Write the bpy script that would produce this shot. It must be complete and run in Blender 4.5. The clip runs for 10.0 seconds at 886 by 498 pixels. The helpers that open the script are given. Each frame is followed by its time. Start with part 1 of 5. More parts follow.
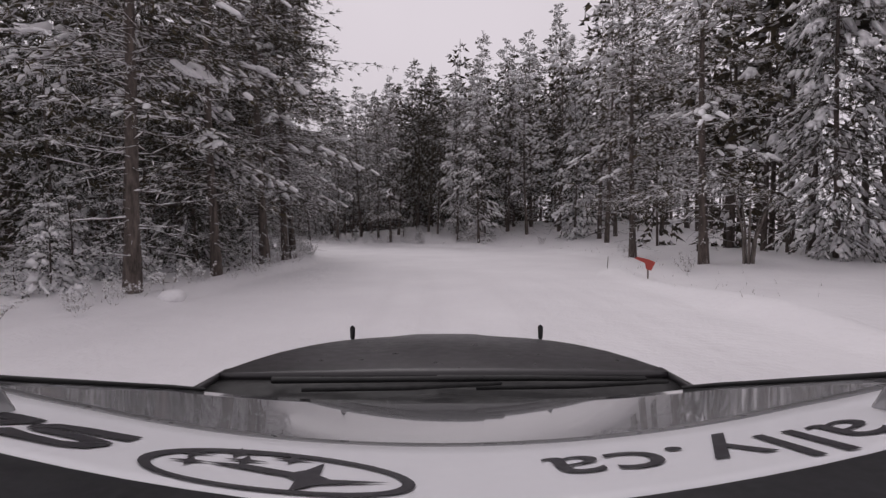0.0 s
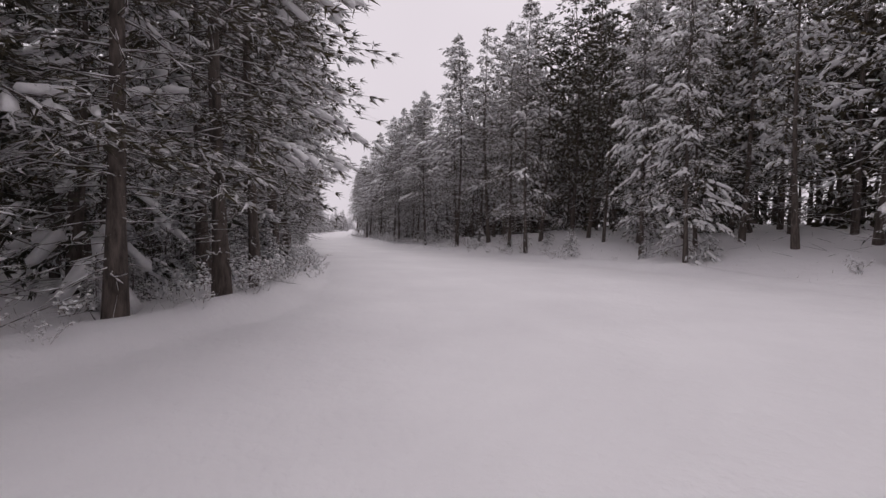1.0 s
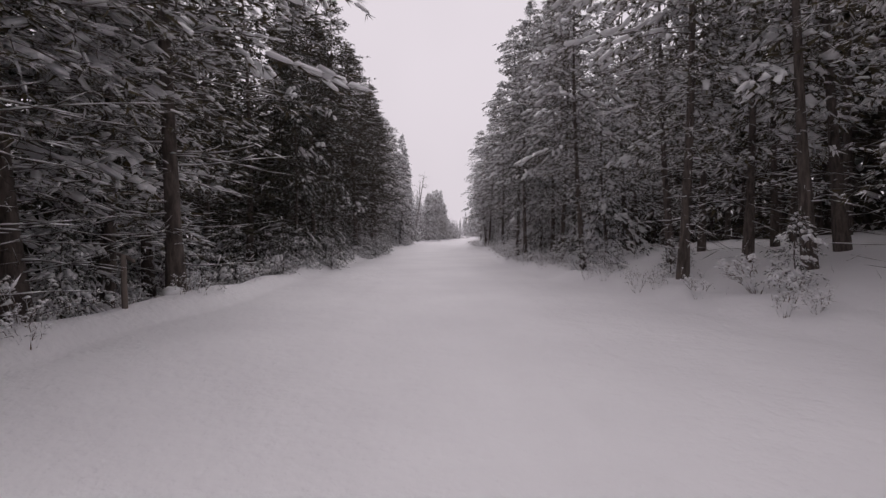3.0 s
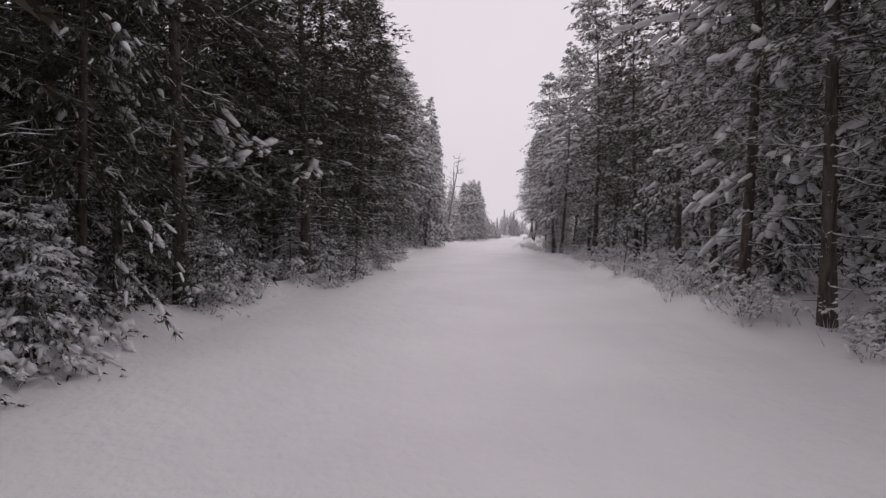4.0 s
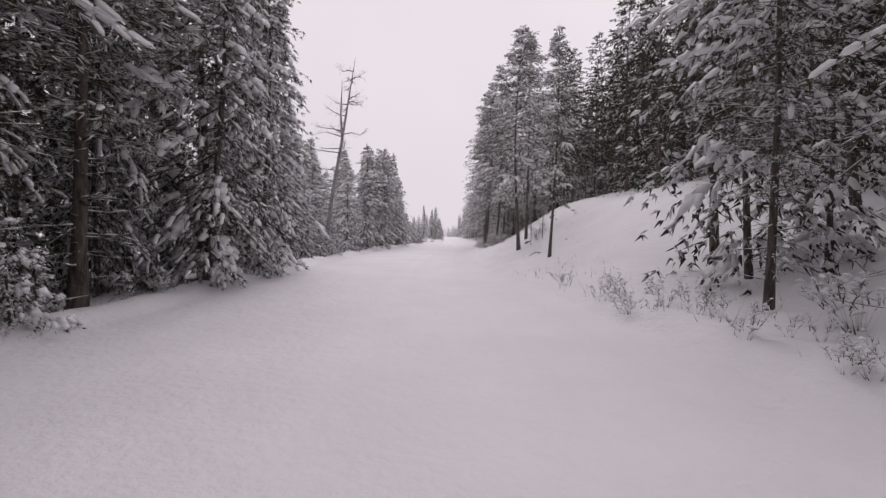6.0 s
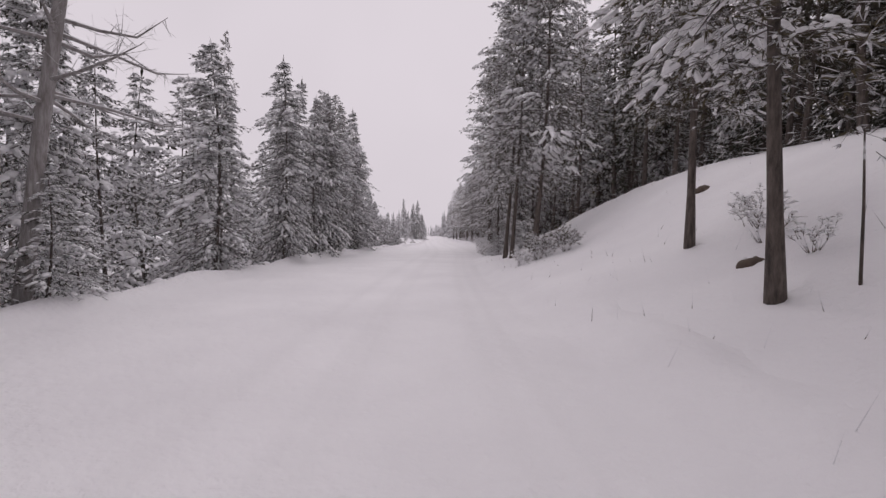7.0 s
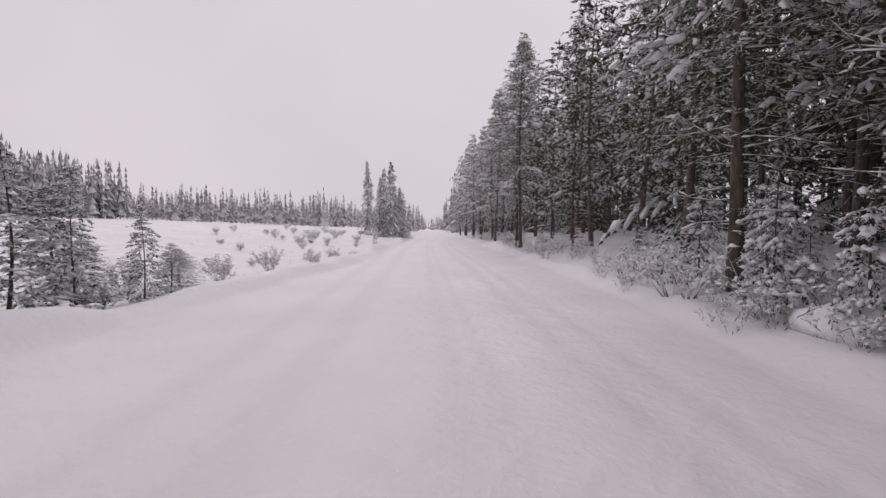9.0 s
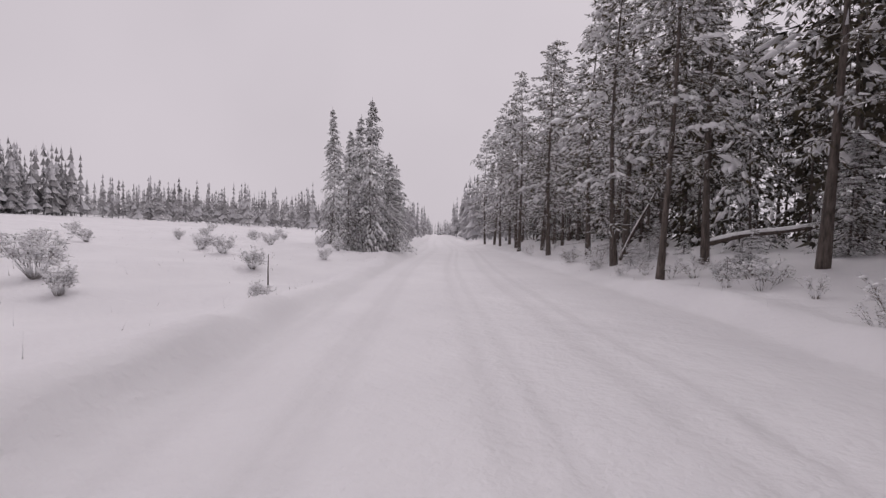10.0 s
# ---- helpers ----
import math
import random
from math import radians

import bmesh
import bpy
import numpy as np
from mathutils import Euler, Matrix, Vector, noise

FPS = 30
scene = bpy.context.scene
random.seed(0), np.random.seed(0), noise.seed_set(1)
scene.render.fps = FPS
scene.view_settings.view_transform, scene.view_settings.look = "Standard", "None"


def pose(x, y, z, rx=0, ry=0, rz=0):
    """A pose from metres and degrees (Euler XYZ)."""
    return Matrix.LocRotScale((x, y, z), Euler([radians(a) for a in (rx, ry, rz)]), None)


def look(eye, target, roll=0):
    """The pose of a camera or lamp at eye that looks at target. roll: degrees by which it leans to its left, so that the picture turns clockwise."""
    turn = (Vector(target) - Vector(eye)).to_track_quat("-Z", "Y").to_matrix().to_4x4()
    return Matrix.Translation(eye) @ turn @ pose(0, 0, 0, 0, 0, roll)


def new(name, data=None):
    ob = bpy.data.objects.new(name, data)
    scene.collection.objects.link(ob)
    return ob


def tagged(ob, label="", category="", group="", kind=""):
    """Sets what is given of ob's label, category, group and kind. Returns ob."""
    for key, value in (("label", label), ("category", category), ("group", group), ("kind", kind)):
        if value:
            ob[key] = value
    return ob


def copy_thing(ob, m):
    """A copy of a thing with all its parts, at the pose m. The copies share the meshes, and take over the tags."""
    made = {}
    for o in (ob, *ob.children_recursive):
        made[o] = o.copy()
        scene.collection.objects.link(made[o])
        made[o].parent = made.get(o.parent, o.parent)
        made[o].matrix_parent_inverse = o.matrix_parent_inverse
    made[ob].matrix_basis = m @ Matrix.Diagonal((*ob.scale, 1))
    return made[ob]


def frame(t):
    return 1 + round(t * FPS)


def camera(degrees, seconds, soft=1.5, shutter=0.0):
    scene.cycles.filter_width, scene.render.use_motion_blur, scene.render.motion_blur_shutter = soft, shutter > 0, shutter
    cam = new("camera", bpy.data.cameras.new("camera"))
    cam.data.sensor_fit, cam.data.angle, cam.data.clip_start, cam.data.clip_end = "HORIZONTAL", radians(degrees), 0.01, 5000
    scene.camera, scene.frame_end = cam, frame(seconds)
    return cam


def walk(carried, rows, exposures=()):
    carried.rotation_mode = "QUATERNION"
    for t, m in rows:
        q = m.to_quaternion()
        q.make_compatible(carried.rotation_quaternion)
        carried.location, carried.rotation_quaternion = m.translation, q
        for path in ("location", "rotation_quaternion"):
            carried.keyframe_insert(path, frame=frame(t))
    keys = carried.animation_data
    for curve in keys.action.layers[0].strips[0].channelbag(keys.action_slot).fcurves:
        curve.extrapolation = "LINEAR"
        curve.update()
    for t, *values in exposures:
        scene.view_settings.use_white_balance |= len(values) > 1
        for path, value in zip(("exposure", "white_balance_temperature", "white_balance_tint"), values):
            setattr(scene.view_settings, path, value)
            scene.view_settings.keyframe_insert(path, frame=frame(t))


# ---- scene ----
# ---------------------------------------------------------------- camera
cam = camera(88.1, 10.0, soft=1.4, shutter=0.0)
EYE = 1.55  # the camera's height over the road
# seconds, x, y, heading, tilt, lean
ROWS = [
    (0.00, 0.00, 0.00, 0.00, -2.59, 0.22),
    (0.25, 0.38, 3.92, 3.32, -2.23, -0.12),
    (0.50, 0.41, 7.80, 10.80, -2.50, -0.47),
    (0.75, 0.22, 11.62, 15.67, -2.44, -0.67),
    (1.00, -0.04, 15.22, 20.23, -2.37, -0.98),
    (1.25, -0.29, 18.43, 23.46, -2.19, -1.39),
    (1.50, -0.68, 21.03, 26.05, -2.10, -1.57),
    (1.75, -1.32, 23.11, 26.23, -2.00, -1.31),
    (2.00, -2.37, 25.12, 27.75, -1.92, -0.98),
    (2.25, -3.67, 27.26, 28.69, -1.84, -0.64),
    (2.50, -5.12, 29.64, 32.19, -1.86, -0.02),
    (2.75, -6.86, 32.26, 34.93, -1.83, 0.37),
    (3.05, -9.42, 35.68, 38.20, -1.85, 0.67),
    (3.40, -13.55, 40.42, 41.65, -1.91, 0.31),
    (3.75, -17.24, 44.88, 42.41, -2.00, 0.01),
    (4.00, -19.76, 48.02, 41.68, -2.02, -0.26),
    (4.25, -22.29, 51.11, 40.10, -2.22, -0.40),
    (4.50, -24.79, 54.20, 39.04, -2.34, -0.36),
    (4.75, -27.24, 57.34, 38.38, -2.32, -0.48),
    (5.00, -29.75, 60.55, 37.78, -2.20, -0.94),
    (5.25, -32.45, 63.85, 36.36, -2.15, -1.15),
    (5.50, -35.20, 67.19, 33.50, -2.01, -0.86),
    (5.75, -37.73, 70.71, 31.91, -1.77, -0.59),
    (6.10, -41.30, 75.99, 30.49, -1.71, -0.52),
    (6.45, -44.62, 81.52, 30.50, -1.91, -0.82),
    (6.80, -48.49, 87.96, 30.02, -2.03, -0.80),
    (7.00, -50.93, 92.06, 28.52, -1.75, -0.84),
    (7.25, -54.05, 97.50, 28.85, -1.86, -0.92),
    (7.50, -57.26, 103.12, 28.73, -1.94, -0.55),
    (7.75, -60.54, 108.81, 27.70, -1.75, 0.19),
    (8.00, -63.80, 114.64, 27.71, -1.69, 0.72),
    (8.25, -66.84, 120.68, 27.91, -1.80, 0.66),
    (8.50, -69.75, 126.86, 28.37, -2.04, 0.32),
    (8.75, -72.71, 132.97, 28.64, -2.37, -0.00),
    (9.00, -75.86, 139.00, 28.91, -2.60, -0.29),
    (9.25, -79.49, 144.81, 29.32, -2.53, -0.44),
    (9.50, -83.21, 150.58, 29.50, -2.41, -0.41),
    (9.75, -86.89, 156.38, 29.94, -2.24, -0.52),
    (10.00, -90.41, 162.23, 29.56, -1.97, -1.26),
]
walk(cam, [(t, pose(x, y, EYE, 90 + tilt, 0, turn) @ pose(0, 0, 0, 0, 0, -lean)) for t, x, y, turn, tilt, lean in ROWS],
     exposures=((0.0, -0.05), (1.0, 0.1), (2.0, 0.15), (2.6, 0.1), (4.0, 0.15), (5.6, 0.25), (7.2, 0.0), (8.5, 0.05), (9.2, -0.05), (10.0, -0.18)))

# ---------------------------------------------------------------- overcast sky and a veiled sun
world = bpy.data.worlds.new("overcast")
scene.world = world
world.use_nodes = True
wn, wl = world.node_tree.nodes, world.node_tree.links
wn.clear()
sky = wn.new("ShaderNodeTexSky")
sky.sky_type, sky.sun_disc = "NISHITA", False
sky.sun_elevation, sky.sun_rotation = radians(56), radians(-27)
sky.air_density, sky.dust_density, sky.ozone_density = 1.0, 6.0, 1.0
grey = wn.new("ShaderNodeHueSaturation")
grey.inputs["Saturation"].default_value = 0.06
even = wn.new("ShaderNodeMixRGB")
even.inputs["Fac"].default_value = 0.97
even.inputs[2].default_value = (7.0, 6.38, 6.92, 1)
back = wn.new("ShaderNodeBackground")
back.inputs["Strength"].default_value = 0.1
wout = wn.new("ShaderNodeOutputWorld")
wl.new(sky.outputs[0], grey.inputs["Color"])
wl.new(grey.outputs[0], even.inputs[1])
cloud = wn.new("ShaderNodeTexNoise")
cloud.inputs["Scale"].default_value, cloud.inputs["Detail"].default_value = 1.6, 3.0
thin = wn.new("ShaderNodeMapRange")
thin.inputs["From Min"].default_value, thin.inputs["From Max"].default_value = 0.3, 0.7
thin.inputs["To Min"].default_value, thin.inputs["To Max"].default_value = 0.93, 1.05
veil = wn.new("ShaderNodeVectorMath")
veil.operation = "SCALE"
wl.new(wn.new("ShaderNodeTexCoord").outputs["Generated"], cloud.inputs["Vector"])
wl.new(cloud.outputs["Fac"], thin.inputs["Value"])
wl.new(even.outputs[0], veil.inputs[0])
wl.new(thin.outputs[0], veil.inputs["Scale"])
wl.new(veil.outputs[0], back.inputs["Color"])
wl.new(back.outputs[0], wout.inputs["Surface"])
sun = new("sun", bpy.data.lights.new("sun", "SUN"))
sun.data.energy, sun.data.angle, sun.data.color = 0.6, radians(45), (1.0, 0.94, 0.97)
sun.matrix_world = look((0, 0, 50), (12, -24, 10))

# ---------------------------------------------------------------- the lie of the land
# the road's middle line, every few metres of its length, and straight on from both ends
LINE = [(0.0, -120.0), (0.0, -60.0), (0.1, -20.0), (0.2, 0.0), (0.35, 8.0), (0.0, 15.0), (-1.1, 21.9), (-4.5, 28.8), (-9.3, 35.4),
        (-14.4, 41.6), (-20.2, 48.7), (-26.4, 56.3), (-32.6, 64.1), (-38.5, 72.3), (-43.9, 80.6), (-49.2, 89.1), (-56.7, 102.1),
        (-64.0, 115.2), (-70.7, 128.6), (-77.7, 141.8), (-84.5, 152.9), (-90.4, 162.3), (-115.4, 205.6), (-190.4, 335.5), (-340.4, 595.3)]


def smooth_line(points, step=1.0):
    """A polyline through the points, rounded by Catmull-Rom, as arrays: places and lengths along it."""
    p = np.array(points, float)
    p = np.vstack([2 * p[0] - p[1], p, 2 * p[-1] - p[-2]])
    out = []
    for i in range(1, len(p) - 2):
        n = max(2, int(np.linalg.norm(p[i + 1] - p[i]) / step))
        k = [0.0]
        for j in range(3):
            k.append(k[-1] + np.sqrt(np.linalg.norm(p[i + j] - p[i + j - 1])))
        for u in np.linspace(k[1], k[2], n, endpoint=False):
            a1 = ((k[1] - u) * p[i - 1] + (u - k[0]) * p[i]) / (k[1] - k[0])
            a2 = ((k[2] - u) * p[i] + (u - k[1]) * p[i + 1]) / (k[2] - k[1])
            a3 = ((k[3] - u) * p[i + 1] + (u - k[2]) * p[i + 2]) / (k[3] - k[2])
            b1 = ((k[2] - u) * a1 + (u - k[0]) * a2) / (k[2] - k[0])
            b2 = ((k[3] - u) * a2 + (u - k[1]) * a3) / (k[3] - k[1])
            out.append(((k[2] - u) * b1 + (u - k[1]) * b2) / (k[2] - k[1]))
    out.append(p[-2])
    out = np.array(out)
    return out, np.r_[0, np.cumsum(np.hypot(*np.diff(out, axis=0).T))]


MID, ALONG = smooth_line(LINE)
ALONG = ALONG - ALONG[np.argmin(np.hypot(MID[:, 0] - 0.2, MID[:, 1]))]
TANGENT = np.gradient(MID, axis=0)
TANGENT /= np.linalg.norm(TANGENT, axis=1)[:, None]


def along(x, y):
    """Length along the road and distance from its middle line, right of it positive."""
    x, y = np.atleast_1d(np.asarray(x, float)), np.atleast_1d(np.asarray(y, float))
    s, d = np.empty(x.size), np.empty(x.size)
    for i in range(0, x.size, 4000):
        px, py = x[i:i + 4000], y[i:i + 4000]
        j = np.argmin((px[:, None] - MID[None, :, 0]) ** 2 + (py[:, None] - MID[None, :, 1]) ** 2, axis=1)
        rx, ry, tx, ty = px - MID[j, 0], py - MID[j, 1], TANGENT[j, 0], TANGENT[j, 1]
        s[i:i + 4000], d[i:i + 4000] = ALONG[j] + rx * tx + ry * ty, rx * ty - ry * tx
    return s, d


def place(s, d):
    """The point of the plan at that length along the road and distance to its right."""
    x, y = np.interp(s, ALONG, MID[:, 0]), np.interp(s, ALONG, MID[:, 1])
    tx, ty = np.interp(s, ALONG, TANGENT[:, 0]), np.interp(s, ALONG, TANGENT[:, 1])
    return float(x + d * ty), float(y - d * tx)


def steps(text):
    """A function of the length along the road from 'length:value' pairs."""
    k = np.array([[float(q) for q in w.split(":")] for w in text.split()])
    return lambda s: np.interp(s, k[:, 0], k[:, 1])


left_edge = steps("-60:-5 -10:-6.5 5:-6.3 12:-6 16:-6 20:-5.4 26:-4.5 31:-4.3 36:-4.3 43:-5.3 50:-4.6 58:-4.7 67:-4.2 73:-3.8 79:-4.2 84:-5 90:-5.6"
                  " 95:-6.2 112:-6.5 128:-6.9 145:-7.1 157:-6.6 161:-5.8 168:-5 175:-4 182:-3 190:-2.6 205:-2.6 600:-2.6")
right_edge = steps("-60:5 0:5 12:5 15:5.6 20:9 26:10.5 31:9.3 36:8 42:6.3 50:4.8 58:4.4 63:4.2 70:4.8 78:5.2 86:4.6 95:3.6 103:2.8 110:2.4 125:2.2"
                   " 136:2.8 150:3.2 158:3.4 170:4.7 180:5.4 200:5.6 230:5.2 260:4.2 600:4.2")
left_low = steps("-80:.3 20:.3 30:-.2 40:-.6 50:-.6 60:-.6 70:-.5 88:-.3 100:-.2 112:-.4 160:-.3 172:-.3 195:-.1 208:.55 235:.5 260:.4")
left_rise = steps("-80:0 150:0 175:.035 400:.035")
bank_slope = steps("-80:.1 10:.07 22:.12 32:.26 45:.28 56:.2 66:.1 90:.12 98:.26 106:.42 128:.45 138:.36 148:.25 160:.18 175:.2 185:.28 225:.28 250:.12 600:.08")
knoll = steps("-80:0 98:0 106:.8 114:1.1 126:1.5 138:1.6 146:.8 154:0 600:0")
bank_top = steps("-80:.6 10:.6 22:1.2 32:2.6 45:2.6 58:1.6 66:.9 90:1.2 98:3.5 108:7 130:7 142:4 156:2.2 175:1.8 230:1.8 260:1.2 600:1")


TABLES = {}


def ripple(x, y, size, seed):
    """Smooth noise between -1 and 1 on a lattice of that size."""
    if seed not in TABLES:
        TABLES[seed] = np.random.RandomState(seed).rand(256, 256) * 2 - 1
    table = TABLES[seed]
    u, v = x / size + 1000.3, y / size + 1000.7
    i, j = np.floor(u).astype(int), np.floor(v).astype(int)
    a, b = u - i, v - j
    a, b = a * a * (3 - 2 * a), b * b * (3 - 2 * b)
    t = lambda p, q: table[p % 256, q % 256]
    return (t(i, j) * (1 - a) + t(i + 1, j) * a) * (1 - b) + (t(i, j + 1) * (1 - a) + t(i + 1, j + 1) * a) * b


def tracks(s, d):
    """How far the snow is packed by wheels, 0 to 1: two ruts that wander, plainest on the last stretch."""
    depth = np.interp(s, [-80, 0, 8, 20, 100, 118, 150, 170, 600], [.3, .35, .35, .12, .1, .35, .4, .65, .65])
    wander = 0.35 * np.sin(s / 17.0) + 0.2 * np.sin(s / 7.3 + 1)
    pack = sum(np.exp(-((d - c - wander) / w) ** 2) for c, w in ((-0.8, .16), (0.75, .18), (-1.05, .09), (1.15, .1), (2.3, .2), (2.9, .12), (-1.9, .18)))
    return np.clip(pack, 0, 1) * depth


def land(x, y):
    """Height of the ground; under the road it lies a hand lower."""
    x, y = np.atleast_1d(np.asarray(x, float)), np.atleast_1d(np.asarray(y, float))
    s, d = along(x, y)
    l, r = left_edge(s), right_edge(s)
    l, r = l + 0.25 * ripple(x, y, 3.0, 5), r + 0.25 * ripple(x, y, 2.5, 6)
    a, b = l - d, d - r
    sunk = np.clip(np.minimum(-a, -b) / 0.7, 0, 1)
    near = np.clip(np.maximum(a, b) / 1.2 + 0.4, 0, 1)
    z = 0.03 - 0.16 * sunk
    near = near * (1 + 0.9 * np.clip((s - 168) / 10, 0, 1) * (a > 0))
    z = z + near * (0.05 * ripple(x, y, 0.9, 8) + 0.09 * ripple(x, y, 2.6, 9) + 0.12 * ripple(x, y, 9.0, 10))
    berm = np.interp(s, [-80, 10, 24, 30, 600], [.12, .12, .2, .28, .28])
    z = z + berm * (0.8 + 0.5 * ripple(x, y, 1.7, 11)) * np.exp(-((a - 0.35) / 0.55) ** 2)
    z = z + 0.12 * np.exp(-((b - 0.3) / 0.5) ** 2) * (1 + ripple(x, y, 1.4, 12))
    ap, bp = np.maximum(a, 0), np.maximum(b, 0)
    t = np.clip(ap / 4.0, 0, 1)
    z = z + left_low(s) * t * t * (3 - 2 * t) + np.minimum(left_rise(s) * np.maximum(ap - 4, 0), 6)
    top = bank_top(s)
    z = z + top * (1 - np.exp(-bank_slope(s) * bp / top))
    t = np.clip((bp - 2.5) / 6.0, 0, 1)
    z = z + knoll(s) * t * t * (3 - 2 * t)
    return z


def ground_height(x, y):
    return float(land(x, y)[0])
# ---------------------------------------------------------------- materials
def material(name, base, rough=0.7, metal=0.0):
    """A node material with a Principled shader; returns it, its nodes, links and shader."""
    m = bpy.data.materials.new(name)
    m.use_nodes = True
    n, l = m.node_tree.nodes, m.node_tree.links
    b = n["Principled BSDF"]
    b.inputs["Base Color"].default_value = (*base, 1)
    b.inputs["Roughness"].default_value, b.inputs["Metallic"].default_value = rough, metal
    return m, n, l, b


def noise_node(n, l, scale, detail=4.0, coords=None, rough=0.55):
    t = n.new("ShaderNodeTexNoise")
    t.inputs["Scale"].default_value, t.inputs["Detail"].default_value, t.inputs["Roughness"].default_value = scale, detail, rough
    if coords is not None:
        l.new(coords, t.inputs["Vector"])
    return t.outputs["Fac"]


def ramp(n, l, fac, lo, hi, a, b):
    """A value or colour that goes from a at lo to b at hi."""
    r = n.new("ShaderNodeValToRGB")
    r.color_ramp.elements[0].position, r.color_ramp.elements[1].position = lo, hi
    for e, c in zip(r.color_ramp.elements, (a, b)):
        e.color = (*c, 1) if isinstance(c, tuple) else (c, c, c, 1)
    l.new(fac, r.inputs["Fac"])
    return r.outputs["Color"]


def mixed(n, l, fac, a, b, how="MIX"):
    x = n.new("ShaderNodeMixRGB")
    x.blend_type = how
    for i, v in ((0, fac), (1, a), (2, b)):
        if isinstance(v, (int, float)):
            x.inputs[i].default_value = v
        elif isinstance(v, tuple):
            x.inputs[i].default_value = (*v, 1)
        else:
            l.new(v, x.inputs[i])
    return x.outputs[0]


def maths(n, l, op, a, b=None):
    x = n.new("ShaderNodeMath")
    x.operation = op
    for i, v in ((0, a), (1, b)):
        if isinstance(v, (int, float)):
            x.inputs[i].default_value = v
        elif v is not None:
            l.new(v, x.inputs[i])
    return x.outputs[0]


def bumped(n, l, b, height, strength, distance):
    u = n.new("ShaderNodeBump")
    u.inputs["Strength"].default_value, u.inputs["Distance"].default_value = strength, distance
    l.new(height, u.inputs["Height"])
    l.new(u.outputs[0], b.inputs["Normal"])


def upward(n, l):
    """How far the surface faces up, -1 to 1."""
    g = n.new("ShaderNodeNewGeometry")
    s = n.new("ShaderNodeSeparateXYZ")
    l.new(g.outputs["Normal"], s.inputs[0])
    return s.outputs["Z"], g.outputs["Position"]


def snowy_ground():
    m, n, l, b = material("snow_ground", (0.86, 0.81, 0.815), 0.62)
    g = n.new("ShaderNodeNewGeometry").outputs["Position"]
    wide, fine = noise_node(n, l, 0.35, 5, g), noise_node(n, l, 9.0, 6, g)
    col = mixed(n, l, ramp(n, l, wide, 0.3, 0.7, 0.0, 1.0), (0.79, 0.777, 0.79), (0.87, 0.858, 0.868))
    at = n.new("ShaderNodeAttribute")
    at.attribute_name = "packed"
    streak = maths(n, l, "MULTIPLY", at.outputs["Fac"], ramp(n, l, noise_node(n, l, 1.3, 5, g), 0.25, 0.7, 0.55, 1.0))
    col = mixed(n, l, streak, col, (0.72, 0.706, 0.716))
    l.new(col, b.inputs["Base Color"])
    l.new(ramp(n, l, streak, 0.0, 1.0, 0.66, 0.42), b.inputs["Roughness"])
    h = maths(n, l, "ADD", maths(n, l, "MULTIPLY", fine, 0.4), noise_node(n, l, 2.2, 5, g))
    bumped(n, l, b, h, 0.7, 0.08)
    return m


def snow_load():
    m, n, l, b = material("snow_load", (0.86, 0.855, 0.865), 0.6)
    z, g = upward(n, l)
    grain = noise_node(n, l, 14.0, 5, g)
    l.new(mixed(n, l, ramp(n, l, grain, 0.35, 0.65, 0.0, 1.0), (0.89, 0.88, 0.895), (0.955, 0.95, 0.955)), b.inputs["Base Color"])
    bumped(n, l, b, noise_node(n, l, 22.0, 4, g), 0.35, 0.03)
    return m


def needles(name, dark, light, frost, rime=0.3):
    """Conifer needles: a share of them white with rime, and snow caught where a tuft faces up."""
    m, n, l, b = material(name, dark, 0.75)
    z, g = upward(n, l)
    rnd = n.new("ShaderNodeObjectInfo").outputs["Random"]
    isl = n.new("ShaderNodeNewGeometry").outputs["Random Per Island"]
    col = mixed(n, l, isl, dark, light)
    col = mixed(n, l, maths(n, l, "MULTIPLY", rnd, 0.5), col, (0.055, 0.05, 0.03))
    patch = noise_node(n, l, 5.0, 4, g)
    catch = maths(n, l, "ADD", z, maths(n, l, "MULTIPLY", maths(n, l, "SUBTRACT", patch, 0.5), 2.2))
    catch = maths(n, l, "ADD", catch, maths(n, l, "MULTIPLY", maths(n, l, "SUBTRACT", isl, 0.5), 0.7))
    col = mixed(n, l, ramp(n, l, catch, frost, frost + 0.18, 0.0, 1.0), col, (0.88, 0.875, 0.885))
    other = maths(n, l, "FRACT", maths(n, l, "MULTIPLY", isl, 37.7))
    hoar = maths(n, l, "ADD", other, maths(n, l, "MULTIPLY", maths(n, l, "SUBTRACT", noise_node(n, l, 1.3, 4, g), 0.5), 1.3))
    col = mixed(n, l, ramp(n, l, hoar, 1 - rime - 0.1, 1 - rime + 0.1, 0.0, 1.0), col, (0.6, 0.595, 0.61))
    l.new(col, b.inputs["Base Color"])
    return m


def bark(name, dark, light, rime):
    m, n, l, b = material(name, dark, 0.9)
    z, g = upward(n, l)
    co = n.new("ShaderNodeTexCoord").outputs["Object"]
    mp = n.new("ShaderNodeMapping")
    mp.inputs["Scale"].default_value = (14, 14, 2.5)
    l.new(co, mp.inputs["Vector"])
    plates = noise_node(n, l, 1.0, 6, mp.outputs[0], 0.65)
    col = mixed(n, l, ramp(n, l, plates, 0.35, 0.65, 0.0, 1.0), dark, light)
    blown = maths(n, l, "ADD", z, noise_node(n, l, 3.5, 5, g))
    col = mixed(n, l, ramp(n, l, blown, rime, rime + 0.12, 0.0, 1.0), col, (0.78, 0.775, 0.79))
    l.new(col, b.inputs["Base Color"])
    bumped(n, l, b, plates, 0.8, 0.05)
    return m


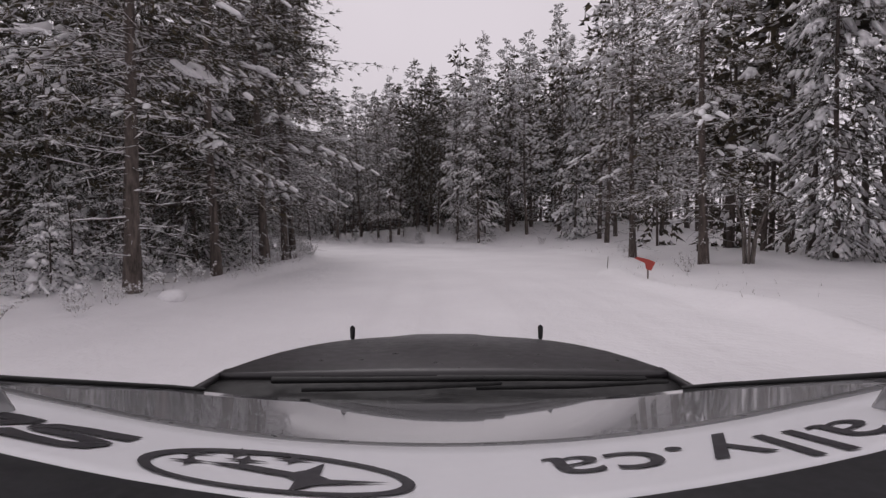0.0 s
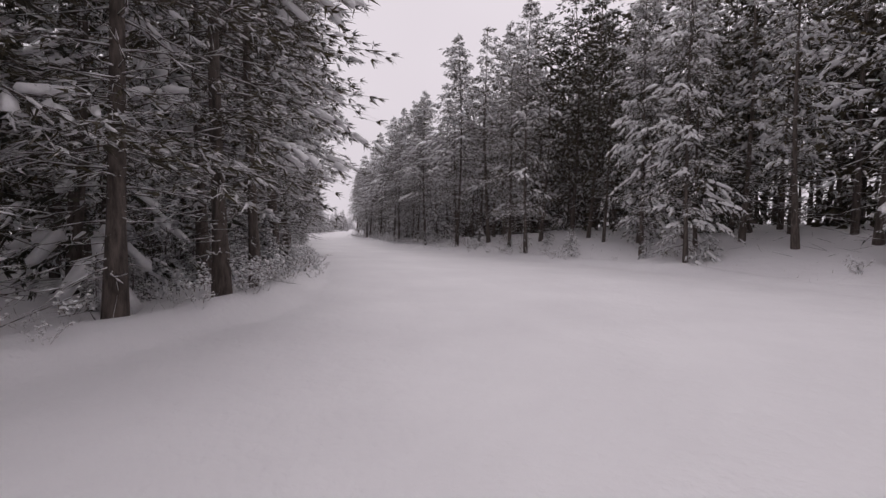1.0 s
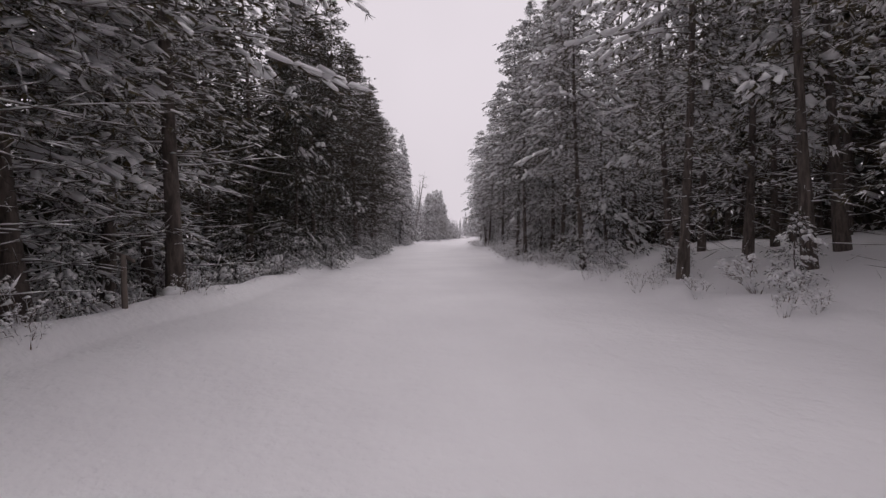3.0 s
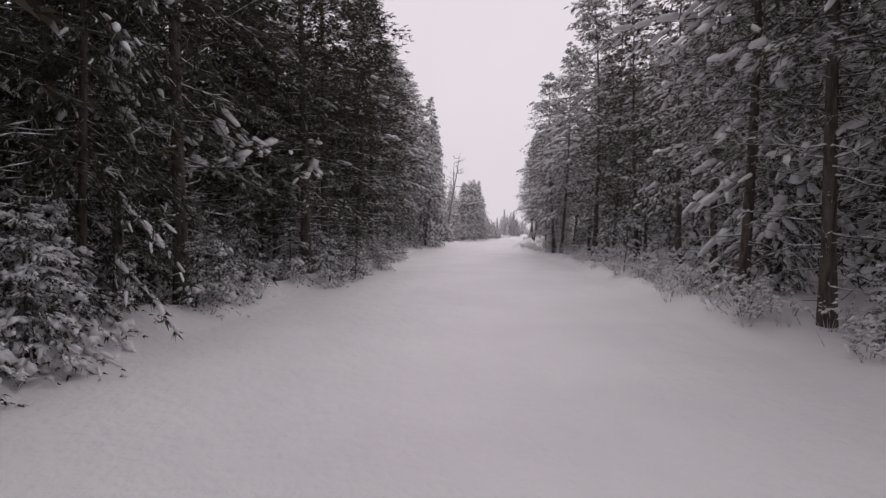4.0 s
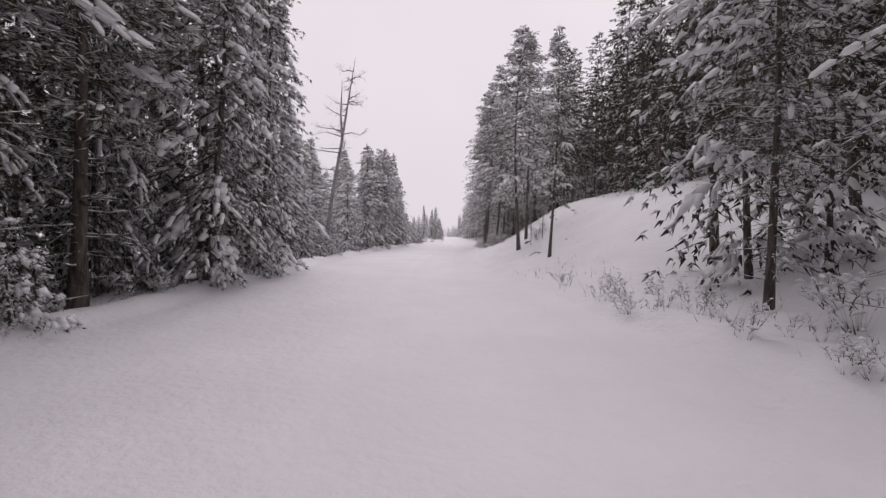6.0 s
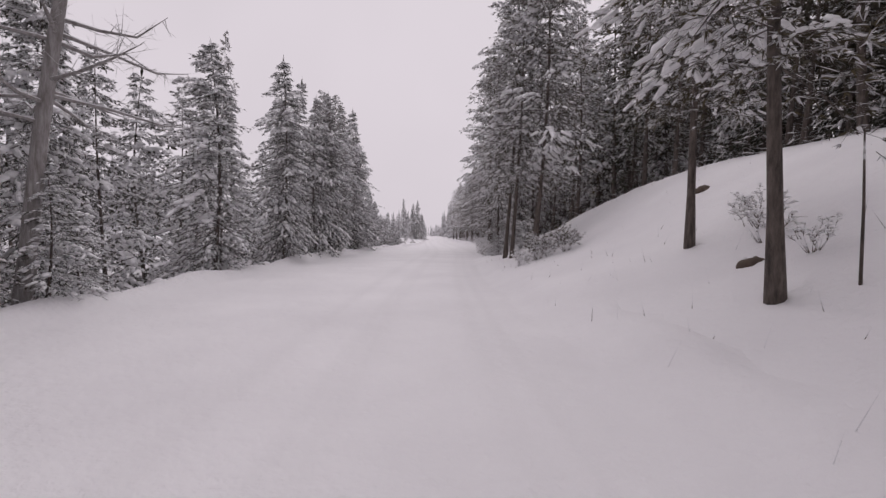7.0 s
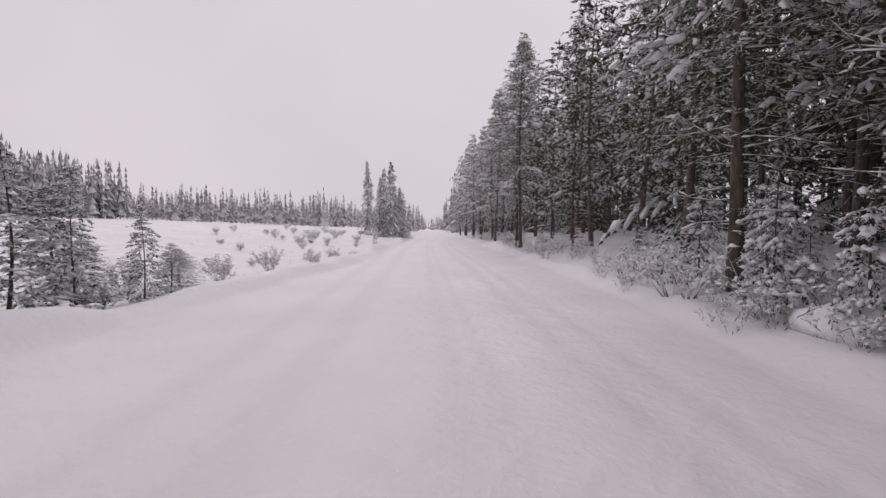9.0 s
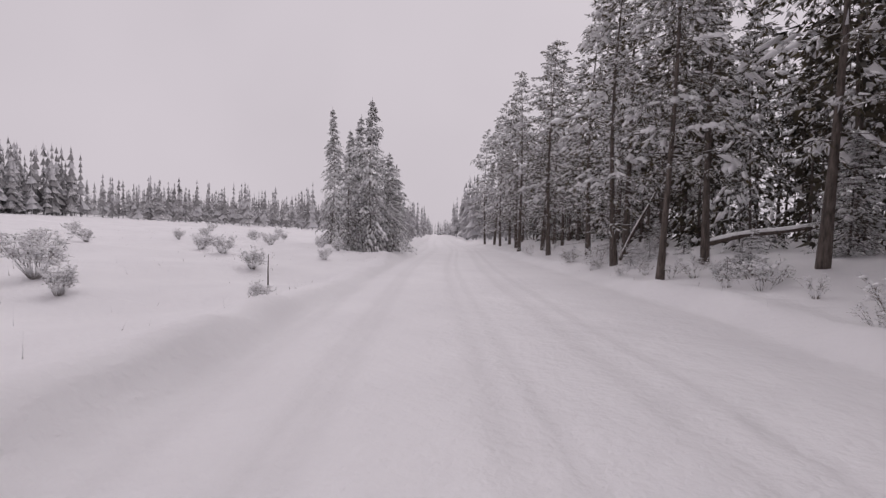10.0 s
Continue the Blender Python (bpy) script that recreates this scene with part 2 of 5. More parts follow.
def plain(name, base, rough, metal=0.0, spread=0.12, scale=6.0):
    """Paint, plastic, metal or wood with a little wear."""
    m, n, l, b = material(name, base, rough, metal)
    g = n.new("ShaderNodeTexCoord").outputs["Object"]
    f = noise_node(n, l, scale, 5, g)
    hi, lo = tuple(min(1, c * (1 + spread)) for c in base), tuple(c * (1 - spread) for c in base)
    l.new(mixed(n, l, f, lo, hi), b.inputs["Base Color"])
    l.new(ramp(n, l, noise_node(n, l, scale * 6, 3, g), 0.3, 0.7, rough * 0.85, min(1, rough * 1.15)), b.inputs["Roughness"])
    return m


SNOW_GROUND, SNOW = snowy_ground(), snow_load()
PINE = needles("pine_needles", (0.03, 0.024, 0.014), (0.125, 0.098, 0.045), 0.52, 0.33)
SPRUCE = needles("spruce_needles", (0.021, 0.021, 0.015), (0.07, 0.066, 0.04), 0.55, 0.32)
# boughs that have shed their snow; the darker needles also paint in the wood's shade
PINE_BARE_SHADED = needles("bare_shaded_pine_needles", (0.021, 0.017, 0.012), (0.078, 0.062, 0.034), 1.3, 0.03)
SPRUCE_BARE_SHADED = needles("bare_shaded_spruce_needles", (0.018, 0.021, 0.015), (0.055, 0.06, 0.036), 1.3, 0.05)
BARK = bark("pine_bark", (0.046, 0.037, 0.032), (0.165, 0.135, 0.118), 0.95)
TWIG = bark("dead_twigs", (0.05, 0.038, 0.032), (0.14, 0.11, 0.095), 0.8)
BIRCH = bark("grey_bark", (0.10, 0.085, 0.075), (0.26, 0.23, 0.21), 1.05)
RIMED = bark("rimed_twigs", (0.2, 0.18, 0.17), (0.42, 0.4, 0.395), 0.8)
SHRUB = bark("shrub_twigs", (0.07, 0.05, 0.038), (0.19, 0.14, 0.10), 0.85)
# far trees: the haze of distance is put into this pale grey
HAZED_FARWOOD = needles("hazed_far_needles", (0.34, 0.335, 0.343), (0.5, 0.492, 0.505), 0.75, 0.35)

# ---------------------------------------------------------------- mesh tools
def mesh_of(name, verts, tris, mats, slot=None, smooth=True):
    """A mesh from arrays of corners and triangles."""
    me = bpy.data.meshes.new(name)
    v, f = np.asarray(verts, np.float32), np.asarray(tris, np.int32)
    me.vertices.add(len(v))
    me.vertices.foreach_set("co", v.ravel())
    me.loops.add(f.size)
    me.loops.foreach_set("vertex_index", f.ravel())
    me.polygons.add(len(f))
    me.polygons.foreach_set("loop_start", np.arange(0, f.size, 3, dtype=np.int32))
    me.polygons.foreach_set("use_smooth", np.full(len(f), smooth))
    for m in mats:
        me.materials.append(m)
    if slot is not None:
        me.polygons.foreach_set("material_index", np.asarray(slot, np.int32))
    me.update(calc_edges=True)
    return me


class Pile:
    """Gathers corners and triangles."""

    def __init__(self):
        self.v, self.f, self.n = [], [], 0

    def add(self, v, f):
        v, f = np.asarray(v, float).reshape(-1, 3), np.asarray(f, int).reshape(-1, 3)
        self.v.append(v)
        self.f.append(f + self.n)
        self.n += len(v)

    def arrays(self):
        return np.vstack(self.v), np.vstack(self.f)


def unit(a):
    return a / np.maximum(np.linalg.norm(a, axis=-1, keepdims=True), 1e-9)


def sideways(a):
    """Two unit vectors across each direction in a; the second the more upright."""
    u = np.cross(a, np.array([0, 0, 1.0]))
    bad = np.linalg.norm(u, axis=-1) < 1e-4
    u[bad] = (1, 0, 0)
    u = unit(u)
    return u, unit(np.cross(u, a))


def tufts(pile, p, q, r, belly=0.45, sides=3):
    """Spindles from p to q with radius r at their belly: tufts of needles, twigs."""
    p, q, r = np.asarray(p, float), np.asarray(q, float), np.asarray(r, float)
    k = len(p)
    u, w = sideways(unit(q - p))
    mid = p + (q - p) * belly
    ring = [mid + r[:, None] * (np.cos(a) * u + np.sin(a) * w) for a in (np.arange(sides) / sides + 0.25) * 2 * np.pi]
    v = np.stack([p, q, *ring], 1)
    f = []
    for i in range(sides):
        a, b = 2 + i, 2 + (i + 1) % sides
        f += [(0, b, a), (1, a, b)]
    pile.add(v.reshape(-1, 3), (np.array(f)[None] + (np.arange(k) * (2 + sides))[:, None, None]).reshape(-1, 3))


def lumps(pile, p, q, r, rnd, sides=4, flat=0.75):
    """Rounded uneven lumps of snow from p to q: two rings of corners and blunt ends."""
    p, q, r = np.asarray(p, float), np.asarray(q, float), np.asarray(r, float)
    k = len(p)
    if not k:
        return
    u, w = sideways(unit(q - p))
    out = [p, q]
    turn = rnd.uniform(0, 1.5)
    for at in (0.14, 0.82):
        c = p + (q - p) * at
        for a in np.arange(sides) / sides * 2 * np.pi + turn:
            g = (r * rnd.uniform(0.72, 1.22, k) * (1.0 if at < 0.5 else 0.85))[:, None]
            out.append(c + g * (np.cos(a) * u + flat * np.sin(a) * w))
    f = []
    for i in range(sides):
        a, b = 2 + i, 2 + (i + 1) % sides
        f += [(0, b, a), (a, b, b + sides), (a, b + sides, a + sides), (1, a + sides, b + sides)]
    pile.add(np.stack(out, 1).reshape(-1, 3), (np.array(f)[None] + (np.arange(k) * (2 + 2 * sides))[:, None, None]).reshape(-1, 3))


def cones(pile, p, q, r, sides=3):
    p, q, r = np.asarray(p, float), np.asarray(q, float), np.asarray(r, float)
    k = len(p)
    u, w = sideways(unit(q - p))
    ring = [p + r[:, None] * (np.cos(a) * u + np.sin(a) * w) for a in np.arange(sides) / sides * 2 * np.pi]
    v = np.stack([q, *ring], 1)
    f = [(0, 1 + i, 1 + (i + 1) % sides) for i in range(sides)]
    pile.add(v.reshape(-1, 3), (np.array(f)[None] + (np.arange(k) * (1 + sides))[:, None, None]).reshape(-1, 3))


def pads(pile, c, way, length, width, height, rnd, sides=6):
    """Cushions of snow: domes round c, stretched along way."""
    c, way = np.asarray(c, float), unit(np.asarray(way, float))
    k = len(c)
    u, w = sideways(way)
    up = unit(w + np.array([0, 0, 0.8]))
    ring = []
    for a in np.arange(sides) / sides * 2 * np.pi:
        g = rnd.uniform(0.62, 1.25, (k, 1))
        ring.append(c + g * (np.cos(a) * way * length[:, None] + np.sin(a) * u * width[:, None]) - up * (height * rnd.uniform(0.0, 0.5, k))[:, None])
    top = c + up * height[:, None] + way * (length * rnd.uniform(-.3, .3, k))[:, None]
    low = c - up * (height * 0.55)[:, None]
    v = np.stack([top, low, *ring], 1)
    f = []
    for i in range(sides):
        a, b = 2 + i, 2 + (i + 1) % sides
        f += [(0, a, b), (1, b, a)]
    pile.add(v.reshape(-1, 3), (np.array(f)[None] + (np.arange(k) * (2 + sides))[:, None, None]).reshape(-1, 3))


def tube(pile, points, radii, sides=8):
    """A tube along points, closed at its far end."""
    p, r = np.asarray(points, float), np.asarray(radii, float)
    t = unit(np.gradient(p, axis=0))
    ref = np.array([1.0, 0, 0]) if abs(t[0][0]) < 0.8 else np.array([0, 1.0, 0])
    u = unit(np.cross(t, ref))
    w = unit(np.cross(t, u))
    a = np.arange(sides) / sides * 2 * np.pi
    v = (p[:, None] + r[:, None, None] * (np.cos(a)[None, :, None] * u[:, None] + np.sin(a)[None, :, None] * w[:, None])).reshape(-1, 3)
    f = []
    for i in range(len(p) - 1):
        for j in range(sides):
            k, m = i * sides + j, i * sides + (j + 1) % sides
            f += [(k, m, k + sides), (m, m + sides, k + sides)]
    e = len(v)
    v = np.vstack([v, p[-1:] + t[-1:] * r[-1]])
    f += [((len(p) - 1) * sides + j, (len(p) - 1) * sides + (j + 1) % sides, e) for j in range(sides)]
    pile.add(v, f)


def part(name, pile, mat, parent, label="", smooth=True):
    """One mesh object under a thing or a part."""
    v, f = pile.arrays()
    ob = new(name, mesh_of(name, v, f, [mat], None, smooth))
    ob.parent = parent
    return tagged(ob, label)


# ---------------------------------------------------------------- conifers
def blades(pile, p, way, length, width, rnd):
    """Single slips of needles from p along way."""
    side = unit(np.cross(way, rnd.normal(size=way.shape))) * width[:, None]
    mid = p + way * (length * 0.35)[:, None]
    v = np.stack([mid - side, mid + side, p + way * length[:, None]], 1)
    pile.add(v.reshape(-1, 3), np.arange(len(p) * 3).reshape(-1, 3))


def conifer(kind, seed, tall, detail, cover=0.8, bare=None, dead=1.0):
    """Piles of a conifer's trunk with its dead twigs, its needles and the snow on it. detail: 2 close by, 1 in the second row, 0 deep in the wood."""
    rnd = np.random.RandomState(seed)
    wood, green, white = Pile(), Pile(), Pile()
    pine = kind == "pine"
    up = np.array([0, 0, 1.0])
    small = min(1.0, (tall / 9.0) ** 0.6)
    rings = (3, 6, 12)[detail]
    h = np.linspace(0, tall, rings)
    bend = rnd.uniform(-0.35, 0.35, 2) * small
    line = lambda z: np.stack([bend[0] * np.sin(z / tall * 2.6), bend[1] * np.sin(z / tall * 3.3), z], -1)
    r0 = 0.0074 * tall * rnd.uniform(0.8, 1.15)
    rad = r0 * (1 - h / tall) ** 1.25 * (1.0 if pine else 0.7) + 0.012
    rad[0] *= 1.4
    pts = line(h)
    pts[0, 2] = -0.3
    tube(wood, pts, rad, (4, 6, 9)[detail])
    foot = tall * (bare or (rnd.uniform(0.17, 0.38) if pine else rnd.uniform(0.03, 0.07)))
    gap = (1.1, 0.72, 0.52)[detail] * (1.0 if pine else 0.85) * (tall / (15.0 if pine else 11.0)) ** 0.5
    per = (4, 5, 6)[detail] + (0 if pine else 1)
    wide = (2.7 if pine else 2.5) * (tall / 15.0) ** 0.6
    lop, heavy_side = rnd.uniform(0, 6.283), rnd.uniform(0.1, 0.35)
    o, az, el, le = [], [], [], []
    z = foot
    while z < tall - 0.15:
        u = (z - foot) / (tall - foot)
        if pine:
            full = wide * min(1.0, 0.62 + 1.5 * u) * (1 - u) ** 0.72 + 0.14
        else:
            full = (wide * (1 - u) ** 0.9 + 0.1) * min(1.0, 0.3 + z / (0.25 * tall))
        start, ring_size = rnd.uniform(0, 6.28), rnd.uniform(0.72, 1.22)
        for i in range(per):
            if rnd.rand() < (0.12 + 0.4 * max(0, 0.2 - u) / 0.2 if pine else 0.08):
                continue
            a = start + (i + rnd.uniform(-.35, .35)) * 6.283 / per
            o.append(z + rnd.uniform(-0.4, 0.4) * gap)
            az.append(a)
            el.append((-0.15 + 0.75 * u if pine else -0.5 + 0.95 * u) + rnd.uniform(-.2, .2))
            le.append(full * ring_size * rnd.uniform(0.62, 1.15) * (1 + heavy_side * np.cos(a - lop)))
        z += gap * rnd.uniform(0.75, 1.25) * (1 - 0.45 * u)
    o, az, el, le = map(np.array, (o, az, el, le))
    k = len(o)
    base = line(o)
    flat = np.stack([np.cos(az), np.sin(az), np.zeros_like(az)], -1)
    side = np.stack([-np.sin(az), np.cos(az), np.zeros_like(az)], -1)
    sag = (0.24 if pine else 0.34) * rnd.uniform(0.5, 1.4, k)

    def spine(u):
        return base + flat * (le * u * np.cos(el))[:, None] + up * (le * (u * np.sin(el) - sag * u * u))[:, None]

    if detail == 2:
        cones(wood, base, spine(0.5), 0.010 + 0.007 * le)
        cones(wood, spine(0.42), spine(0.9), 0.006 + 0.005 * le)
    # how deep each bough lies in snow: most carry some, a few are weighed down, some have shed it
    load = np.where(rnd.rand(k) < 0.9 * cover, rnd.uniform(0.6, 1.1, k), 0.0) * np.where(rnd.rand(k) < 0.08 + 0.36 * cover, 1.9, 0.55)
    twigs, knots, fan = (3, 6, 9)[detail], (1, 2, 2)[detail], (3, 4, 8)[detail]
    young = 0.4 + 0.6 * np.minimum(1, le / (1.2 * small))
    reach = (0.75, 0.36, 0.25)[detail] * small * (1.0 if pine else 0.85) * young
    broad = (0.13, 0.04, 0.016)[detail] * small * young
    thin = np.array([0.55, 0.55, 0.32])
    for i in range(twigs):
        u = 0.12 + 0.88 * (i + rnd.rand(k)) / twigs
        root = spine(u)
        sg = np.where(rnd.rand(k) < 0.5, -1, 1) if i % 2 else np.full(k, 1 if i % 4 else -1)
        ang = sg * rnd.uniform(0.35, 1.15, k)
        if i == twigs - 1:
            ang = ang * 0.3
        d = flat * np.cos(ang)[:, None] + side * np.sin(ang)[:, None]
        d[:, 2] += rnd.uniform(-0.5, 0.05, k) + np.sin(el) * 0.4 - (0.0 if pine else 0.25) - 0.2 * load
        d = unit(d)
        length = (le * (0.5 - 0.32 * u) * rnd.uniform(0.7, 1.3, k) + 0.16 * small) * (0.6 + 0.4 * young)
        if detail == 2:
            cones(wood, root, root + d * length[:, None], np.full(k, 0.006))
        for j in range(knots):
            a0 = root + d * (length * (j + 0.3 + 0.6 * rnd.rand(k)) / knots)[:, None]
            for m in range(fan):
                way = unit(d + rnd.normal(size=d.shape) * thin - up * (0.12 if pine else 0.3))
                ll = reach * rnd.uniform(0.6, 1.35, k)
                blades(green, a0 - way * (ll * 0.25)[:, None], way, ll, broad * rnd.uniform(0.6, 1.3, k), rnd)
        # a finger of snow that lies along the twig and bends over its tip
        lot = (load > 0) & (rnd.rand(k) < 0.35 + 0.3 * u + 0.25 * load)
        n = lot.sum()
        if n:
            w = np.minimum((0.25 + load[lot]) * rnd.uniform(0.028, 0.055, n), 0.1) * (1.9, 1.2, 0.9)[detail] * (0.5 + 0.5 * small) * (0.5 + 0.5 * young[lot])
            size = np.minimum(length[lot] * rnd.uniform(0.4, 0.7, n), 6.0 * w)
            a1 = (root + d * (length * rnd.uniform(0.8, 1.1, k))[:, None])[lot] + up * (0.01 + 0.4 * w)[:, None]
            a0 = a1 - d[lot] * size[:, None] + up * (0.25 * size)[:, None] * rnd.uniform(0.2, 1.0, (n, 1))
            if detail:
                lumps(white, a0, a1, w, rnd, 3, 0.9)
            else:
                tufts(white, a0, a1, w * 1.2, 0.5)
    # needles about the stem's own leader, and between whorl and stem
    n = (8, 24, 60)[detail]
    zz = rnd.uniform(foot, tall, n)
    way = unit(rnd.normal(size=(n, 3)) + np.array([0, 0, 0.5]))
    blades(green, line(zz), way, reach.mean() * rnd.uniform(0.8, 1.8, n), broad.mean() * rnd.uniform(0.8, 1.5, n), rnd)
    # cushions in a row along the outer bough
    m = (1, 2, 4)[detail]
    lot = load > 0
    n = lot.sum()
    for j in range(m):
        u = 0.4 + 0.66 * (j + 0.5 + rnd.uniform(-.2, .2)) / m
        w = load[lot] * rnd.uniform(0.5, 1.2, n) * (0.2, 0.14, 0.1)[detail] * (1.0 if pine else 1.25) * (0.12 + 0.88 * np.minimum(1, le[lot] / 1.3)) * (0.5 + 0.5 * small)
        w = np.minimum(w, (0.4, 0.2, 0.13)[detail])
        long = np.minimum((le * 0.66 / m)[lot] * rnd.uniform(0.4, 0.75, n), w * 2.6)
        keep = rnd.rand(n) < 0.7
        c = spine(u)[lot] + up * (0.03 + 0.3 * w)[:, None] + side[lot] * (w * rnd.uniform(-.6, .6, n))[:, None]
        way = (spine(u + 0.1) - spine(u - 0.1))[lot] + side[lot] * rnd.uniform(-.15, .15, (n, 1))
        if detail == 2:
            half = unit(way) * long[:, None]
            lumps(white, (c - half)[keep], (c + half)[keep], w[keep], rnd, 5, 0.6)
        else:
            pads(white, c[keep], way[keep], long[keep], w[keep], (w * rnd.uniform(0.5, 0.95, n))[keep], rnd, (4, 5, 6)[detail])
    tufts(green, line(np.array([tall - 0.6 * small])), line(np.array([tall])) + up * 0.25 * small, np.array([0.06 * small]))
    tufts(white, line(np.array([tall - 0.45 * small])) + up * 0.05, line(np.array([tall])) + up * 0.1, np.array([0.05 * cover * small]))
    # a tangle of fine dead wood round the stem
    if pine:
        k = int((34, 40, 16)[detail] * dead)
        zz, aa, ll = rnd.uniform(0.03 * tall + (1 - dead) * foot, foot + 0.25 * tall, k), rnd.uniform(0, 6.283, k), rnd.uniform(0.6, (1.9, 1.7, 1.1)[detail], k)
        b0 = line(zz)
        cones(wood, b0, b0 + np.stack([np.cos(aa), np.sin(aa), rnd.uniform(-.45, .2, k)], -1) * ll[:, None], np.full(k, (0.04, 0.018, 0.010)[detail]))
    # crooked dead twigs on the lower stem, each with a thin ridge of snow
    if pine and detail:
        k = int((0, 26, 80)[detail] * dead)
        zz = rnd.uniform(0.05 * tall + (1 - dead) * foot, foot + 0.15 * tall, k)
        aa, ll = rnd.uniform(0, 6.283, k), rnd.uniform(0.3, 1.25, k) * (0.6 + 0.5 * zz / foot)
        b0 = line(zz)
        d0 = np.stack([np.cos(aa), np.sin(aa), rnd.uniform(-0.3, 0.2, k)], -1)
        thick, lot = rnd.uniform(0.010, 0.019, k), rnd.rand(k) < 0.45 + 0.45 * cover
        for j in range((0, 2, 4)[detail]):
            b1 = b0 + d0 * (ll * (0, 0.55, 0.34)[detail])[:, None]
            cones(wood, b0, b1 + (b1 - b0) * 0.3, thick)
            ridge = thick * rnd.uniform(0.9, 1.6, k)
            over = (b1 - b0) * 0.12
            tufts(white, (b0 - over + up * thick[:, None])[lot], (b1 + over + up * thick[:, None])[lot], ridge[lot], rnd.uniform(0.3, 0.7))
            d0 = unit(d0 + rnd.uniform(-.45, .45, d0.shape) * np.array([1, 1, 0.7]))
            if j == 1 and detail == 2:
                fork = unit(d0 + rnd.uniform(-.9, .9, d0.shape))
                b2 = b1 + fork * (ll * 0.3)[:, None]
                cones(wood, b1, b2, thick * 0.7)
                tufts(white, (b1 + up * 0.01)[lot], (b2 + up * 0.012)[lot], np.full(lot.sum(), 0.014))
            b0, thick = b1, thick * 0.75
    return wood, green, white


def tree_model(kind, seed, tall, detail, cover, bare, dead=1.0):
    """A conifer as a thing: an empty at its foot with trunk, crown and the snow on it."""
    wood, green, white = conifer(kind, seed, tall, detail, cover, bare, dead)
    root = new(kind + "_tree")
    root.empty_display_size = 0.3
    part("trunk", wood, BARK, root)
    part("crown", green, (PINE_BARE_SHADED if kind == "pine" else SPRUCE_BARE_SHADED) if cover < 0.4 else PINE if kind == "pine" else SPRUCE, root)
    tagged(part("snow_cover", white, SNOW, root, "white fresh snow lying on the boughs"), kind="stuff")
    return root


# ---------------------------------------------------------------- the ground: one sheet of snow to the horizon
def spread(lo, hi, step, far):
    """Even steps from lo to hi, then ever longer ones as far as far on both sides."""
    out, g = [], step
    x = 0.0
    while x < far:
        g *= 1.22
        x += g
        out.append(x)
    out = np.array(out)
    return np.r_[lo - out[::-1], np.arange(lo, hi + step / 2, step), hi + out]


gx, gy = spread(-124, 30, 0.8, 2400), spread(-14, 228, 0.8, 2400)
XX, YY = np.meshgrid(gx, gy)
ZZ = land(XX.ravel(), YY.ravel())
GS, GD = along(XX.ravel(), YY.ravel())
ZZ = np.where((GD > left_edge(GS) - 0.5) & (GD < right_edge(GS) + 0.4) & (GS > -69) & (GS < 418), ZZ - 0.12, ZZ)  # the bed under the road's own sheet
nx, ny = len(gx), len(gy)
idx = (np.arange(ny - 1)[:, None] * nx + np.arange(nx - 1)[None]).ravel()
quads = np.stack([idx, idx + 1, idx + nx + 1, idx, idx + nx + 1, idx + nx], -1).reshape(-1, 3)
ground_mesh = mesh_of("ground", np.stack([XX.ravel(), YY.ravel(), ZZ], -1), quads, [SNOW_GROUND])
ground = tagged(new("ground", ground_mesh), "snow-covered forest ground with soft verges and banks", "ground", kind="structure")

# the driven road: a strip of packed snow with its soft shoulders
rs, rd = np.arange(-70, 420, 0.8), np.linspace(0, 1, 110)
rl, rr = left_edge(rs) - 1.6, right_edge(rs) + 1.5
RD = rl[:, None] + (rr - rl)[:, None] * rd[None]
RS = np.repeat(rs[:, None], len(rd), 1)
bx, by = np.interp(RS, ALONG, MID[:, 0]), np.interp(RS, ALONG, MID[:, 1])
tx, ty = np.interp(RS, ALONG, TANGENT[:, 0]), np.interp(RS, ALONG, TANGENT[:, 1])
RX, RY = (bx + RD * ty).ravel(), (by - RD * tx).ravel()
PACK = tracks(RS, RD).ravel()
IN = np.clip(np.minimum(RD - left_edge(RS), right_edge(RS) - RD) / 0.5, 0, 1).ravel()
PACK = PACK * IN
RZ = -0.03 * PACK + 0.015 * ripple(RX, RY, 1.1, 7) + 0.02 * ripple(RX, RY, 3.7, 17) + 0.008 * ripple(RX, RY, 0.4, 18)
RIM = (np.abs(rd - 0.5) > 0.49)[None].repeat(len(rs), 0).ravel()
OUT = np.maximum(left_edge(RS) - RD, RD - right_edge(RS)).ravel()
LAND = land(RX, RY)
RZ = np.where(RIM, LAND - 0.15, np.where(OUT > 0.4, LAND + 0.035 - 0.075 * np.clip((OUT - 0.4) / 1.0, 0, 1), np.maximum(RZ, LAND + 0.035)))
n = len(rd)
idx = (np.arange(len(rs) - 1)[:, None] * n + np.arange(n - 1)[None]).ravel()
quads = np.stack([idx, idx + n + 1, idx + 1, idx, idx + n, idx + n + 1], -1).reshape(-1, 3)
road_mesh = mesh_of("road", np.stack([RX, RY, RZ], -1), quads, [SNOW_GROUND])
attr = road_mesh.attributes.new("packed", "FLOAT", "POINT")
attr.data.foreach_set("value", PACK.astype(np.float32))
road = tagged(new("road", road_mesh), "road of packed snow with faint wheel tracks", "road", kind="structure")

